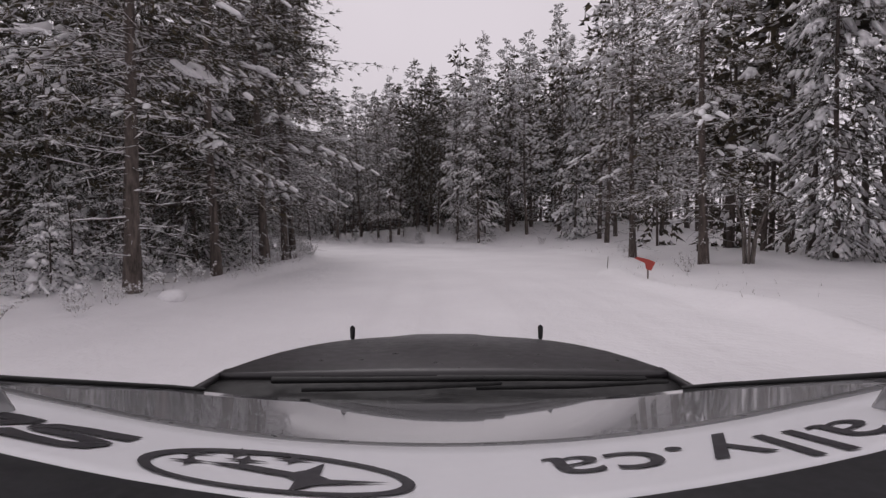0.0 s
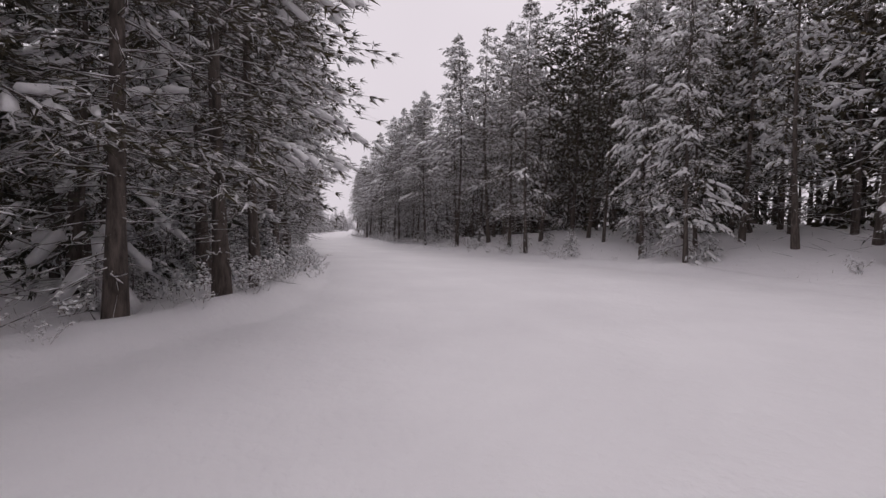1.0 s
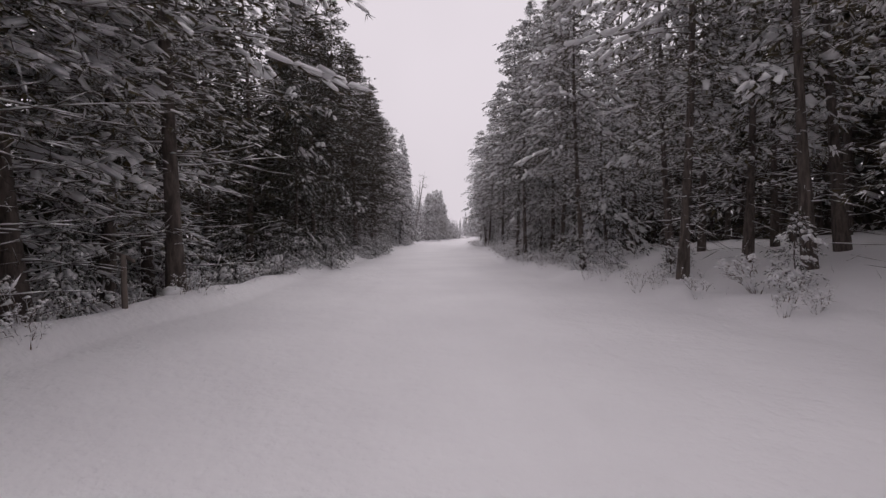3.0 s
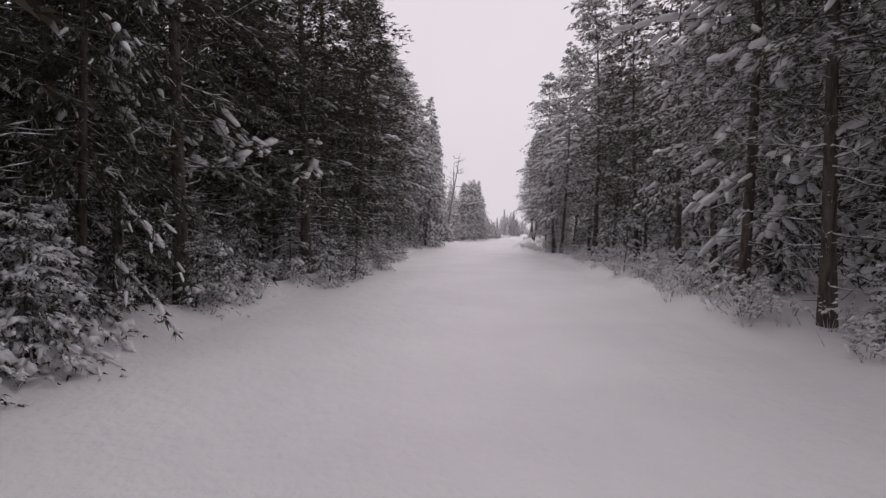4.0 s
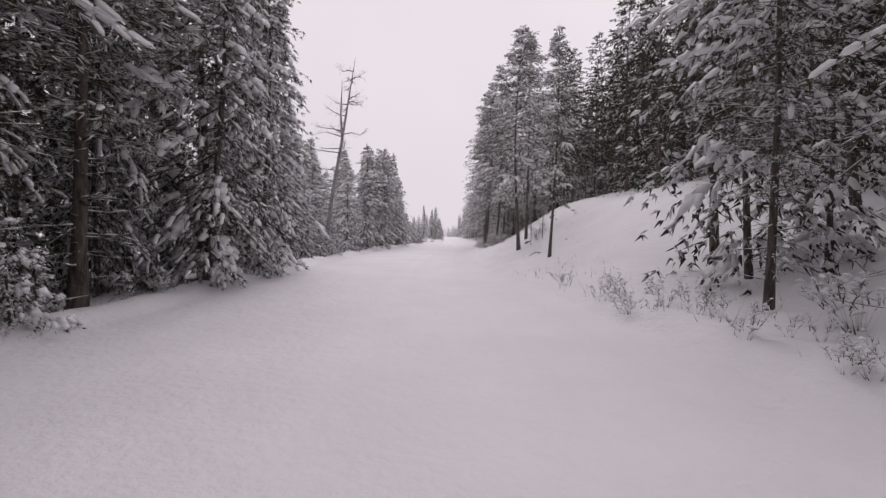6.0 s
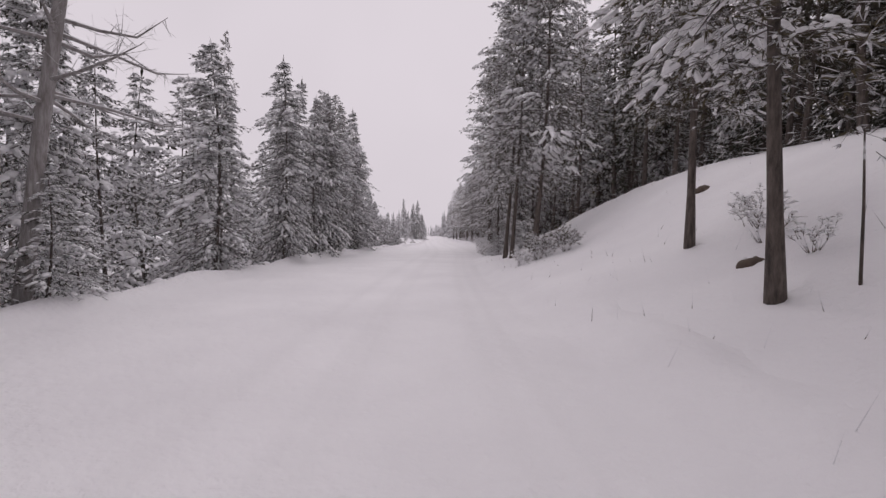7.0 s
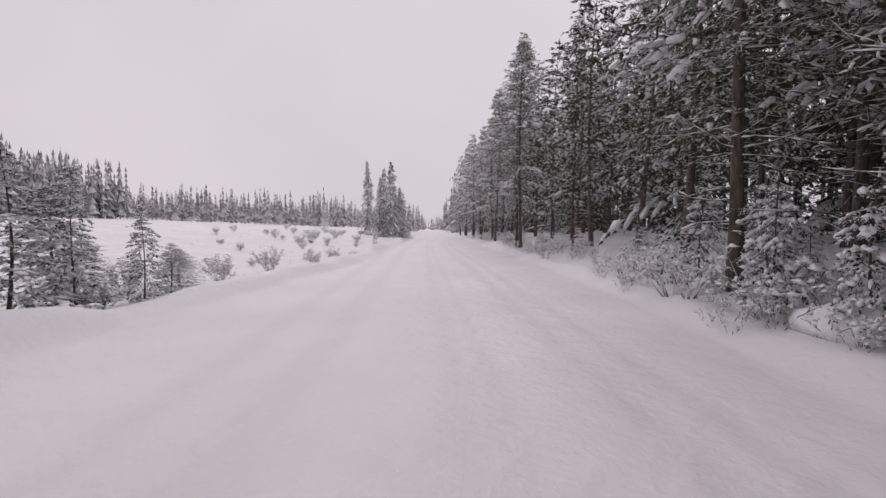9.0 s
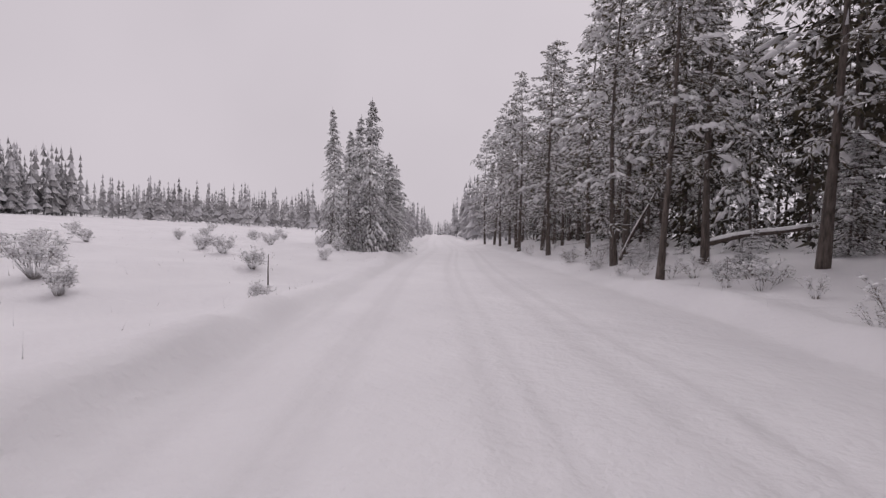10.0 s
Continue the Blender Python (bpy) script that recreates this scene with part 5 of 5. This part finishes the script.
log("fallen_log", 206.2, 10.0, 0.35, 203.8, 12.4, 0.9, 0.12, "fallen trunk with a ridge of snow among the pines")
log("leaning_snag", 207.5, 7.4, 0.0, 207.2, 8.6, 2.6, 0.07, "broken snag leaning under a cap of snow")
log("fallen_log", 158.0, 8.0, 0.5, 162.0, 12.0, 0.9, 0.12, "fallen trunk with a ridge of snow on the bank")
log("fallen_branch", 108.7, 4.1, 0.06, 109.6, 4.9, 0.06, 0.03, "short fallen branch lying on the snowy bank")
log("fallen_log", 88.0, -7.2, 0.9, 84.6, -5.6, 0.05, 0.05, "thin fallen trunk sloping down to the verge")
log("fallen_log", 89.5, -7.6, 0.5, 85.8, -5.5, 0.05, 0.045, "thin fallen trunk sloping down to the verge")


def root_plate(s, d, size, label):
    """An upturned root or boulder, dark below, with a cushion of snow on top."""
    ob = at_foot("boulder", s, d, 20, 0.1)
    bm = bmesh.new()
    bmesh.ops.create_icosphere(bm, subdivisions=3, radius=size)
    for v in bm.verts:
        v.co *= 1 + 0.4 * noise.noise(v.co * (1.4 / size)) + 0.15 * noise.noise(v.co * (4 / size))
        v.co.x += 0.35 * v.co.z
        v.co.z = v.co.z * 0.75 + size * 0.35
    for f in bm.faces:
        f.smooth = True
    me = bpy.data.meshes.new("rock")
    bm.to_mesh(me)
    bm.free()
    me.materials.append(STONE)
    rock = new("rock", me)
    rock.parent = ob
    p = Pile()
    pads(p, [(0.2 * size, 0, size * 1.0), (-0.25 * size, 0.1 * size, size * 0.92)], [(1, 0, 0.1), (1, 0.3, -0.2)], np.array([.7, .5]) * size, np.array([.5, .45]) * size, np.array([.22, .2]) * size, np.random.RandomState(2), 9)
    part("snow_cover", p, SNOW, ob, "cushion of snow on top")
    return tagged(ob, label, "boulder")


root_plate(115.6, 5.2, 0.2, "dark leaning stump with a cap of snow on the bank")
root_plate(121.8, 8.0, 0.2, "dark upturned root on the snowy bank")
root_plate(110.7, 6.3, 0.11, "small dark clod on the snowy bank")
root_plate(77.2, 6.3, 0.16, "small stump half under the snow")

# ---------------------------------------------------------------- the rally car that carries the camera, as it stands at the start
PAINT, ROOF = plain("dark_paint", (0.035, 0.033, 0.035), 0.32, 0.0, 0.2, 3), plain("roof_paint", (0.02, 0.02, 0.023), 0.4)
TRIM, BANNER = plain("black_plastic", (0.012, 0.012, 0.012), 0.55), plain("white_vinyl", (0.72, 0.72, 0.74), 0.4, 0, 0.03)
TINT = plain("grey_tint", (0.16, 0.16, 0.165), 0.3)
INK, RUBBER = plain("dark_vinyl", (0.025, 0.023, 0.028), 0.45), plain("tyre_rubber", (0.02, 0.02, 0.02), 0.85)
ALLOY, LAMP = plain("wheel_alloy", (0.55, 0.55, 0.56), 0.35, 0.9), plain("lamp_lens", (0.6, 0.6, 0.62), 0.12)
GLASS, gn, gl, gb = material("tinted_glass", (0.3, 0.3, 0.31), 0.1)
gb.inputs["IOR"].default_value = 1.6
gb.inputs["Coat Weight"].default_value = 1.0
gb.inputs["Coat Roughness"].default_value = 0.02

car = tagged(new("rally_car"), "dark rally car with a white windscreen strip, standing on snow", "car")
car.empty_display_size = 0.5
car.matrix_basis = pose(0, 0, 0, 0, 0, 0)


def sheet(name, f, nu, nv, mat, parent, label="", thick=0.02):
    """A curved panel with thickness: f(u, v) gives its places for u and v from 0 to 1."""
    u, v = np.meshgrid(np.linspace(0, 1, nu), np.linspace(0, 1, nv))
    top = np.array([f(a, b) for a, b in zip(u.ravel(), v.ravel())])
    low = top - np.array([0, 0, thick])
    n, k = nu * nv, []
    for j in range(nv - 1):
        for i in range(nu - 1):
            a, b, c, d = j * nu + i, j * nu + i + 1, (j + 1) * nu + i + 1, (j + 1) * nu + i
            k += [(a, b, c), (a, c, d), (n + a, n + c, n + b), (n + a, n + d, n + c)]
    rim = [j for j in range(nu)] + [j * nu + nu - 1 for j in range(1, nv)] + [(nv - 1) * nu + i for i in range(nu - 2, -1, -1)] + [j * nu for j in range(nv - 2, 0, -1)]
    for a, b in zip(rim, rim[1:] + rim[:1]):
        k += [(a, n + a, n + b), (a, n + b, b)]
    p = Pile()
    p.add(np.vstack([top, low]), k)
    return part(name, p, mat, parent, label)


def glass_z(x, y):
    """The windscreen's height: it climbs from the cowl to the roof, and a little to its sides."""
    return 1.55 - (0.528 - 0.25 * (1.40 - y)) + 0.075 * (x / 0.7) ** 2


def foot_y(x):
    return float(np.interp(abs(x), [0, 0.25, 0.48, 0.65, 0.76, 0.85], [1.365, 1.30, 1.18, 1.10, 0.965, 0.84]))


def head_y(x):
    return 0.416 + 0.19 * math.sqrt(x * x + 0.0025)


def screen(x, v, lift=0.0):
    y = head_y(x) + (foot_y(x) - head_y(x)) * v
    return (x, y, glass_z(x, y) + lift)


def on_glass(x, y, lift):
    return (x, y, glass_z(x, y) + lift)


def strip_at(x, v, lift):
    """A place on the sun strip: v from 0 at the roof to 1 at its lower edge."""
    y0 = head_y(x)
    return on_glass(x, y0 + (0.726 + 0.045 * min(1, abs(x) / 0.6) ** 2 - y0) * v, lift)


sheet("windscreen", lambda u, v: screen(-0.85 + 1.7 * u, v), 35, 13, GLASS, car, "tinted windscreen that mirrors the sky", 0.006)
strip = sheet("sun_strip", lambda u, v: strip_at(-0.84 + 1.68 * u, v, 0.006), 41, 7, BANNER, car, "white vinyl strip with dark lettering", 0.002)
sheet("tint_band", lambda u, v: on_glass(-0.8 + 1.6 * u, 0.732 + 0.045 * min(1, abs(1.6 * u - 0.8) / 0.6) ** 2 + 0.035 * v, 0.003), 35, 3, TINT, car, "grey tint band along the strip", 0.001)


# the address in the strip's lettering, to be read from in front of the car
curve = bpy.data.curves.new("lettering", "FONT")
curve.body, curve.size, curve.resolution_u = "rally.ca", 1.0, 4
flat_text = new("lettering_flat", curve)
flat = bpy.data.meshes.new_from_object(flat_text.evaluated_get(bpy.context.evaluated_depsgraph_get()))
bpy.data.objects.remove(flat_text)
bm = bmesh.new()
bm.from_mesh(flat)
bmesh.ops.subdivide_edges(bm, edges=[e for e in bm.edges if e.calc_length() > 0.12], cuts=2)
xs = [v.co.x for v in bm.verts]
lo, hi = min(xs), max(xs)
for v in bm.verts:
    x = 0.665 - (v.co.x - lo) / (hi - lo) * 0.53
    v.co = Vector(on_glass(x, 0.622 + 0.06 * x - v.co.y * 0.165, 0.0085))
for e in bm.faces:
    e.smooth = False
bmesh.ops.recalc_face_normals(bm, faces=bm.faces)
me = bpy.data.meshes.new("lettering")
bm.to_mesh(me)
bm.free()
me.materials.append(INK)
text = new("lettering", me)
text.parent = strip


def artwork(name, outline, hole):
    """A dark ring on the strip between two loops across and along the glass."""
    bm = bmesh.new()
    o, i = [[bm.verts.new(on_glass(x, v, 0.0085)) for x, v in loop] for loop in (outline, hole)]
    for k in range(len(o)):
        bm.faces.new((o[k], o[(k + 1) % len(o)], i[(k + 1) % len(o)], i[k]))
    bmesh.ops.recalc_face_normals(bm, faces=bm.faces)
    me = bpy.data.meshes.new(name)
    bm.to_mesh(me)
    bm.free()
    me.materials.append(INK)
    ob = new(name, me)
    ob.parent = strip
    return ob


turns = np.linspace(0, 2 * np.pi, 41)[:-1]


def oval(across, ahead):
    """A loop from the two coordinates' waves: mean, cosine, sine, and those of twice the turn."""
    wave = lambda c, t: c[0] + c[1] * math.cos(t) + c[2] * math.sin(t) + c[3] * math.cos(2 * t) + c[4] * math.sin(2 * t)
    return [(wave(across, t), wave(ahead, t)) for t in turns]


artwork("emblem_ring", oval((-0.2101, 0.1748, 0.0308, 0.0023, -0.0122), (0.5544, -0.0172, -0.0836, -0.0131, -0.0001)), oval((-0.2094, 0.1593, 0.0247, 0.0016, -0.0091), (0.5536, -0.0157, -0.0676, -0.0099, -0.0000)))


def cutout(name, outline):
    """A dark shape of any outline on the strip."""
    bm = bmesh.new()
    bm.faces.new([bm.verts.new(on_glass(x, y, 0.0085)) for x, y in outline])
    bmesh.ops.triangulate(bm, faces=bm.faces[:])
    bmesh.ops.recalc_face_normals(bm, faces=bm.faces)
    if sum(f.normal.z for f in bm.faces) < 0:
        bmesh.ops.reverse_faces(bm, faces=bm.faces)
    me = bpy.data.meshes.new(name)
    bm.to_mesh(me)
    bm.free()
    me.materials.append(INK)
    ob = new(name, me)
    ob.parent = strip
    return ob


cutout("emblem_mark", [(-0.175, 0.572), (-0.161, 0.606), (-0.153, 0.551), (-0.136, 0.537), (-0.064, 0.532), (-0.147, 0.516), (-0.172, 0.491), (-0.176, 0.529), (-0.192, 0.542), (-0.277, 0.569), (-0.311, 0.580), (-0.253, 0.581), (-0.188, 0.560)])
cutout("emblem_mark", [(-0.370, 0.611), (-0.348, 0.617), (-0.349, 0.636), (-0.337, 0.618), (-0.309, 0.613), (-0.333, 0.607), (-0.338, 0.590), (-0.345, 0.606)])
cutout("emblem_mark", [(-0.319, 0.632), (-0.295, 0.637), (-0.295, 0.658), (-0.283, 0.638), (-0.254, 0.631), (-0.280, 0.626), (-0.286, 0.608), (-0.293, 0.625)])
cutout("emblem_mark", [(-0.239, 0.619), (-0.213, 0.623), (-0.210, 0.642), (-0.201, 0.622), (-0.173, 0.613), (-0.199, 0.611), (-0.208, 0.595), (-0.212, 0.611)])
cutout("emblem_mark", [(-0.356, 0.577), (-0.335, 0.583), (-0.335, 0.600), (-0.324, 0.584), (-0.298, 0.579), (-0.320, 0.574), (-0.325, 0.559), (-0.332, 0.573)])
cutout("emblem_mark", [(-0.295, 0.600), (-0.272, 0.604), (-0.270, 0.623), (-0.260, 0.604), (-0.232, 0.597), (-0.257, 0.594), (-0.264, 0.578), (-0.270, 0.593)])
cutout("sponsor_bar", [(-0.582, 0.626), (-0.586, 0.643), (-0.568, 0.665), (-0.526, 0.669), (-0.440, 0.659), (-0.443, 0.631), (-0.475, 0.634), (-0.553, 0.645)])
cutout("sponsor_bar", [(-0.581, 0.625), (-0.551, 0.642), (-0.543, 0.639), (-0.476, 0.625), (-0.452, 0.615), (-0.487, 0.600), (-0.499, 0.610), (-0.563, 0.618)])
cutout("sponsor_bar", [(-0.599, 0.606), (-0.593, 0.616), (-0.572, 0.610), (-0.560, 0.605), (-0.506, 0.595), (-0.487, 0.599), (-0.451, 0.614), (-0.450, 0.600), (-0.463, 0.579), (-0.494, 0.573), (-0.608, 0.586)])
cutout("sponsor_bar", [(-0.708, 0.668), (-0.663, 0.673), (-0.633, 0.677), (-0.590, 0.672), (-0.588, 0.650), (-0.603, 0.631), (-0.624, 0.602), (-0.643, 0.621), (-0.617, 0.649), (-0.673, 0.634)])

# roof, side rails of the screen, cowl and wipers
def roof_at(u, v):
    x = -0.84 + 1.68 * u
    y0 = head_y(x) + 0.004
    y = y0 - v * (y0 + 1.08)
    rim = glass_z(x, y0) + 0.01
    crown = 1.385 - 0.05 * (x / 0.84) ** 2
    k = min(1.0, v * 2.6)
    return (x * (1 - 0.22 * k), y, rim + (crown - rim) * (k * k * (3 - 2 * k)) * (1 if rim < crown else 0.3) - 0.08 * max(0, v - 0.6))


sheet("roof", roof_at, 25, 15, ROOF, car, "black roof panel", 0.03)
for sg in (-1, 1):
    side = [(0.60, 1.135), (0.66, 1.09), (0.71, 1.03), (0.765, 0.957), (0.81, 0.895), (0.85, 0.838), (0.86, 0.6)]
    rod("pillar", [(sg * x, y, glass_z(x, y) + 0.004) for x, y in side], [0.004, 0.005, 0.005, 0.006, 0.006, 0.006, 0.01], TRIM, car, "", 6)
sheet("cowl", lambda u, v: (-0.76 + 1.52 * u, foot_y(-0.76 + 1.52 * u) + 0.004 + (1.545 - foot_y(-0.76 + 1.52 * u)) * v, 1.032 + 0.022 * v - 0.018 * math.sin(v * math.pi) + 0.006 * math.sin(v * 25)), 25, 18, TRIM, car, "black ribbed plastic cowl", 0.02)
for i, (x0, x1, y) in enumerate(((-0.55, 0.12, 1.40), (-0.02, 0.62, 1.41))):
    wiper = rod("wiper", [(x0, y + 0.05, 1.065), (x0 + 0.3, y + 0.03, 1.072), (x1, y - 0.02 * i, 1.085)], [0.012, 0.01, 0.008], TRIM, car, "", 6)
    rod("blade", [(x0 + 0.12, y - 0.03, 1.062), ((x0 + x1) / 2 + 0.1, y - 0.035, 1.068), (x1 + 0.05, y - 0.06, 1.09)], [0.007, 0.008, 0.006], RUBBER, wiper, "", 5)


def bonnet_at(u, v):
    w = 2 * u - 1
    x = 0.757 * math.copysign(abs(w) ** 0.8, w)
    front = float(np.interp(abs(x), [0, 0.15, 0.28, 0.42, 0.53, 0.61, 0.68, 0.757], [2.69, 2.66, 2.57, 2.43, 2.27, 2.09, 1.88, 1.56]))
    y = 1.52 + (front - 1.52) * v
    z = 1.065 - 0.165 * max(0.0, (y - 1.5) / 1.28) ** 1.5
    return (x, y, z + 0.012 * max(0.0, 1 - (abs(x) / 0.26) ** 6) * math.sin(min(1, v * 1.15) * math.pi * 0.75))


sheet("bonnet", bonnet_at, 33, 21, PAINT, car, "dark satin bonnet with a low power bulge", 0.025)
for x in (-0.5, 0.535):
    pin = rod("bonnet_pin", [(x, 2.5, 0.88), (x, 2.5, 0.97), (x, 2.5, 1.0)], [0.008, 0.010, 0.007], TRIM, car, "", 8)
    slab_ob = slab("pin_loop", [(-0.012, 0.0), (0.012, 0.0), (0.014, 0.06), (0.0, 0.075), (-0.014, 0.06)], 0.012, TRIM, pin)
    slab_ob.matrix_basis = pose(x, 2.5, 0.945)


for sg in (-1, 1):
    sheet("wing", lambda u, v: (sg * (0.755 + (0.05 - 0.03 * v) * u), 1.36 + 0.22 * v - 0.03 * u, 1.064 - 0.012 * u * u), 6, 6, PAINT, car, "", 0.03)


# the body below: lofted from front to back
def body_at(u, v):
    y = 2.5 - 3.9 * v
    a = u * math.pi
    wide = 0.80 * (1 - 0.18 * max(0, (0.12 - v) / 0.12) ** 2 - 0.1 * max(0, (v - 0.9) / 0.1) ** 2)
    high = 0.84 + 0.14 * min(1, v / 0.35) - 0.03 * max(0, v - 0.8) * 5
    c, q = math.cos(a), math.sin(a)
    e = lambda k, p: math.copysign(abs(k) ** p, k)
    return (-wide * e(c, 0.35), y, 0.24 + (high - 0.24) * min(1.0, abs(q) ** 0.35))


body = sheet("body", body_at, 29, 27, PAINT, car, "dark painted body shell", 0.02)
sheet("front_bumper", lambda u, v: (-0.84 + 1.68 * u, 2.6 - 0.7 * (2 * u - 1) ** 2 + 0.05 * math.sin(v * math.pi), 0.3 + 0.42 * v), 15, 7, PAINT, car, "", 0.02)
for sg in (-1, 1):
    sheet("side_window", lambda u, v: (sg * (0.76 - 0.12 * v), 0.9 - 1.9 * u * (1 - 0.15 * v) - 0.25 * v, 1.03 + 0.3 * v), 9, 5, GLASS, car, "", 0.01)
    lampshell = sheet("headlight", lambda u, v: (sg * (0.4 + 0.2 * u), 2.42 - 0.28 * u + 0.03 * math.sin(v * 3.1), 0.66 + 0.14 * v), 7, 5, LAMP, car, "clear headlight lens", 0.02)
    mirror = sheet("wing_mirror", lambda u, v: (sg * (0.80 + 0.14 * u), 0.82 - 0.07 * math.sin(v * 3.14), 1.02 + 0.13 * v), 6, 5, PAINT, car, "", 0.02)
sheet("rear_window", lambda u, v: (-0.56 + 1.12 * u, -1.05 - 0.4 * v, 1.34 - 0.34 * v), 9, 5, GLASS, car, "", 0.01)


def ring(points, segs):
    """Corners and triangles of a closed profile (x, r) turned about the x axis."""
    k = len(points)
    v = [(x, r * math.cos(a), r * math.sin(a)) for a in np.arange(segs) / segs * 2 * math.pi for x, r in points]
    f = []
    for i in range(segs):
        for j in range(k):
            a, b = i * k + j, i * k + (j + 1) % k
            c, d = ((i + 1) % segs) * k + (j + 1) % k, ((i + 1) % segs) * k + j
            f += [(a, b, c), (a, c, d)]
    return v, f


for sg in (-1, 1):
    for y in (1.75, -0.75):
        hub = new("wheel")
        hub.parent = car
        hub.matrix_basis = pose(sg * 0.70, y, 0.305)
        p = Pile()
        p.add(*ring([(-0.1, 0.2), (-0.1, 0.29), (-0.07, 0.32), (0.07, 0.32), (0.1, 0.29), (0.1, 0.2)], 28))
        part("tyre", p, RUBBER, hub)
        p = Pile()
        p.add(*ring([(-0.08, 0.05), (-0.08, 0.205), (0.08, 0.205), (0.06, 0.17), (0.03, 0.05)], 20))
        part("rim", p, ALLOY, hub)
mount = rod("camera_mount", [(0, -0.12, 1.33), (0, -0.12, 1.40), (0, -0.1, 1.46)], [0.06, 0.03, 0.02], TRIM, car, "small black camera mount on the roof")
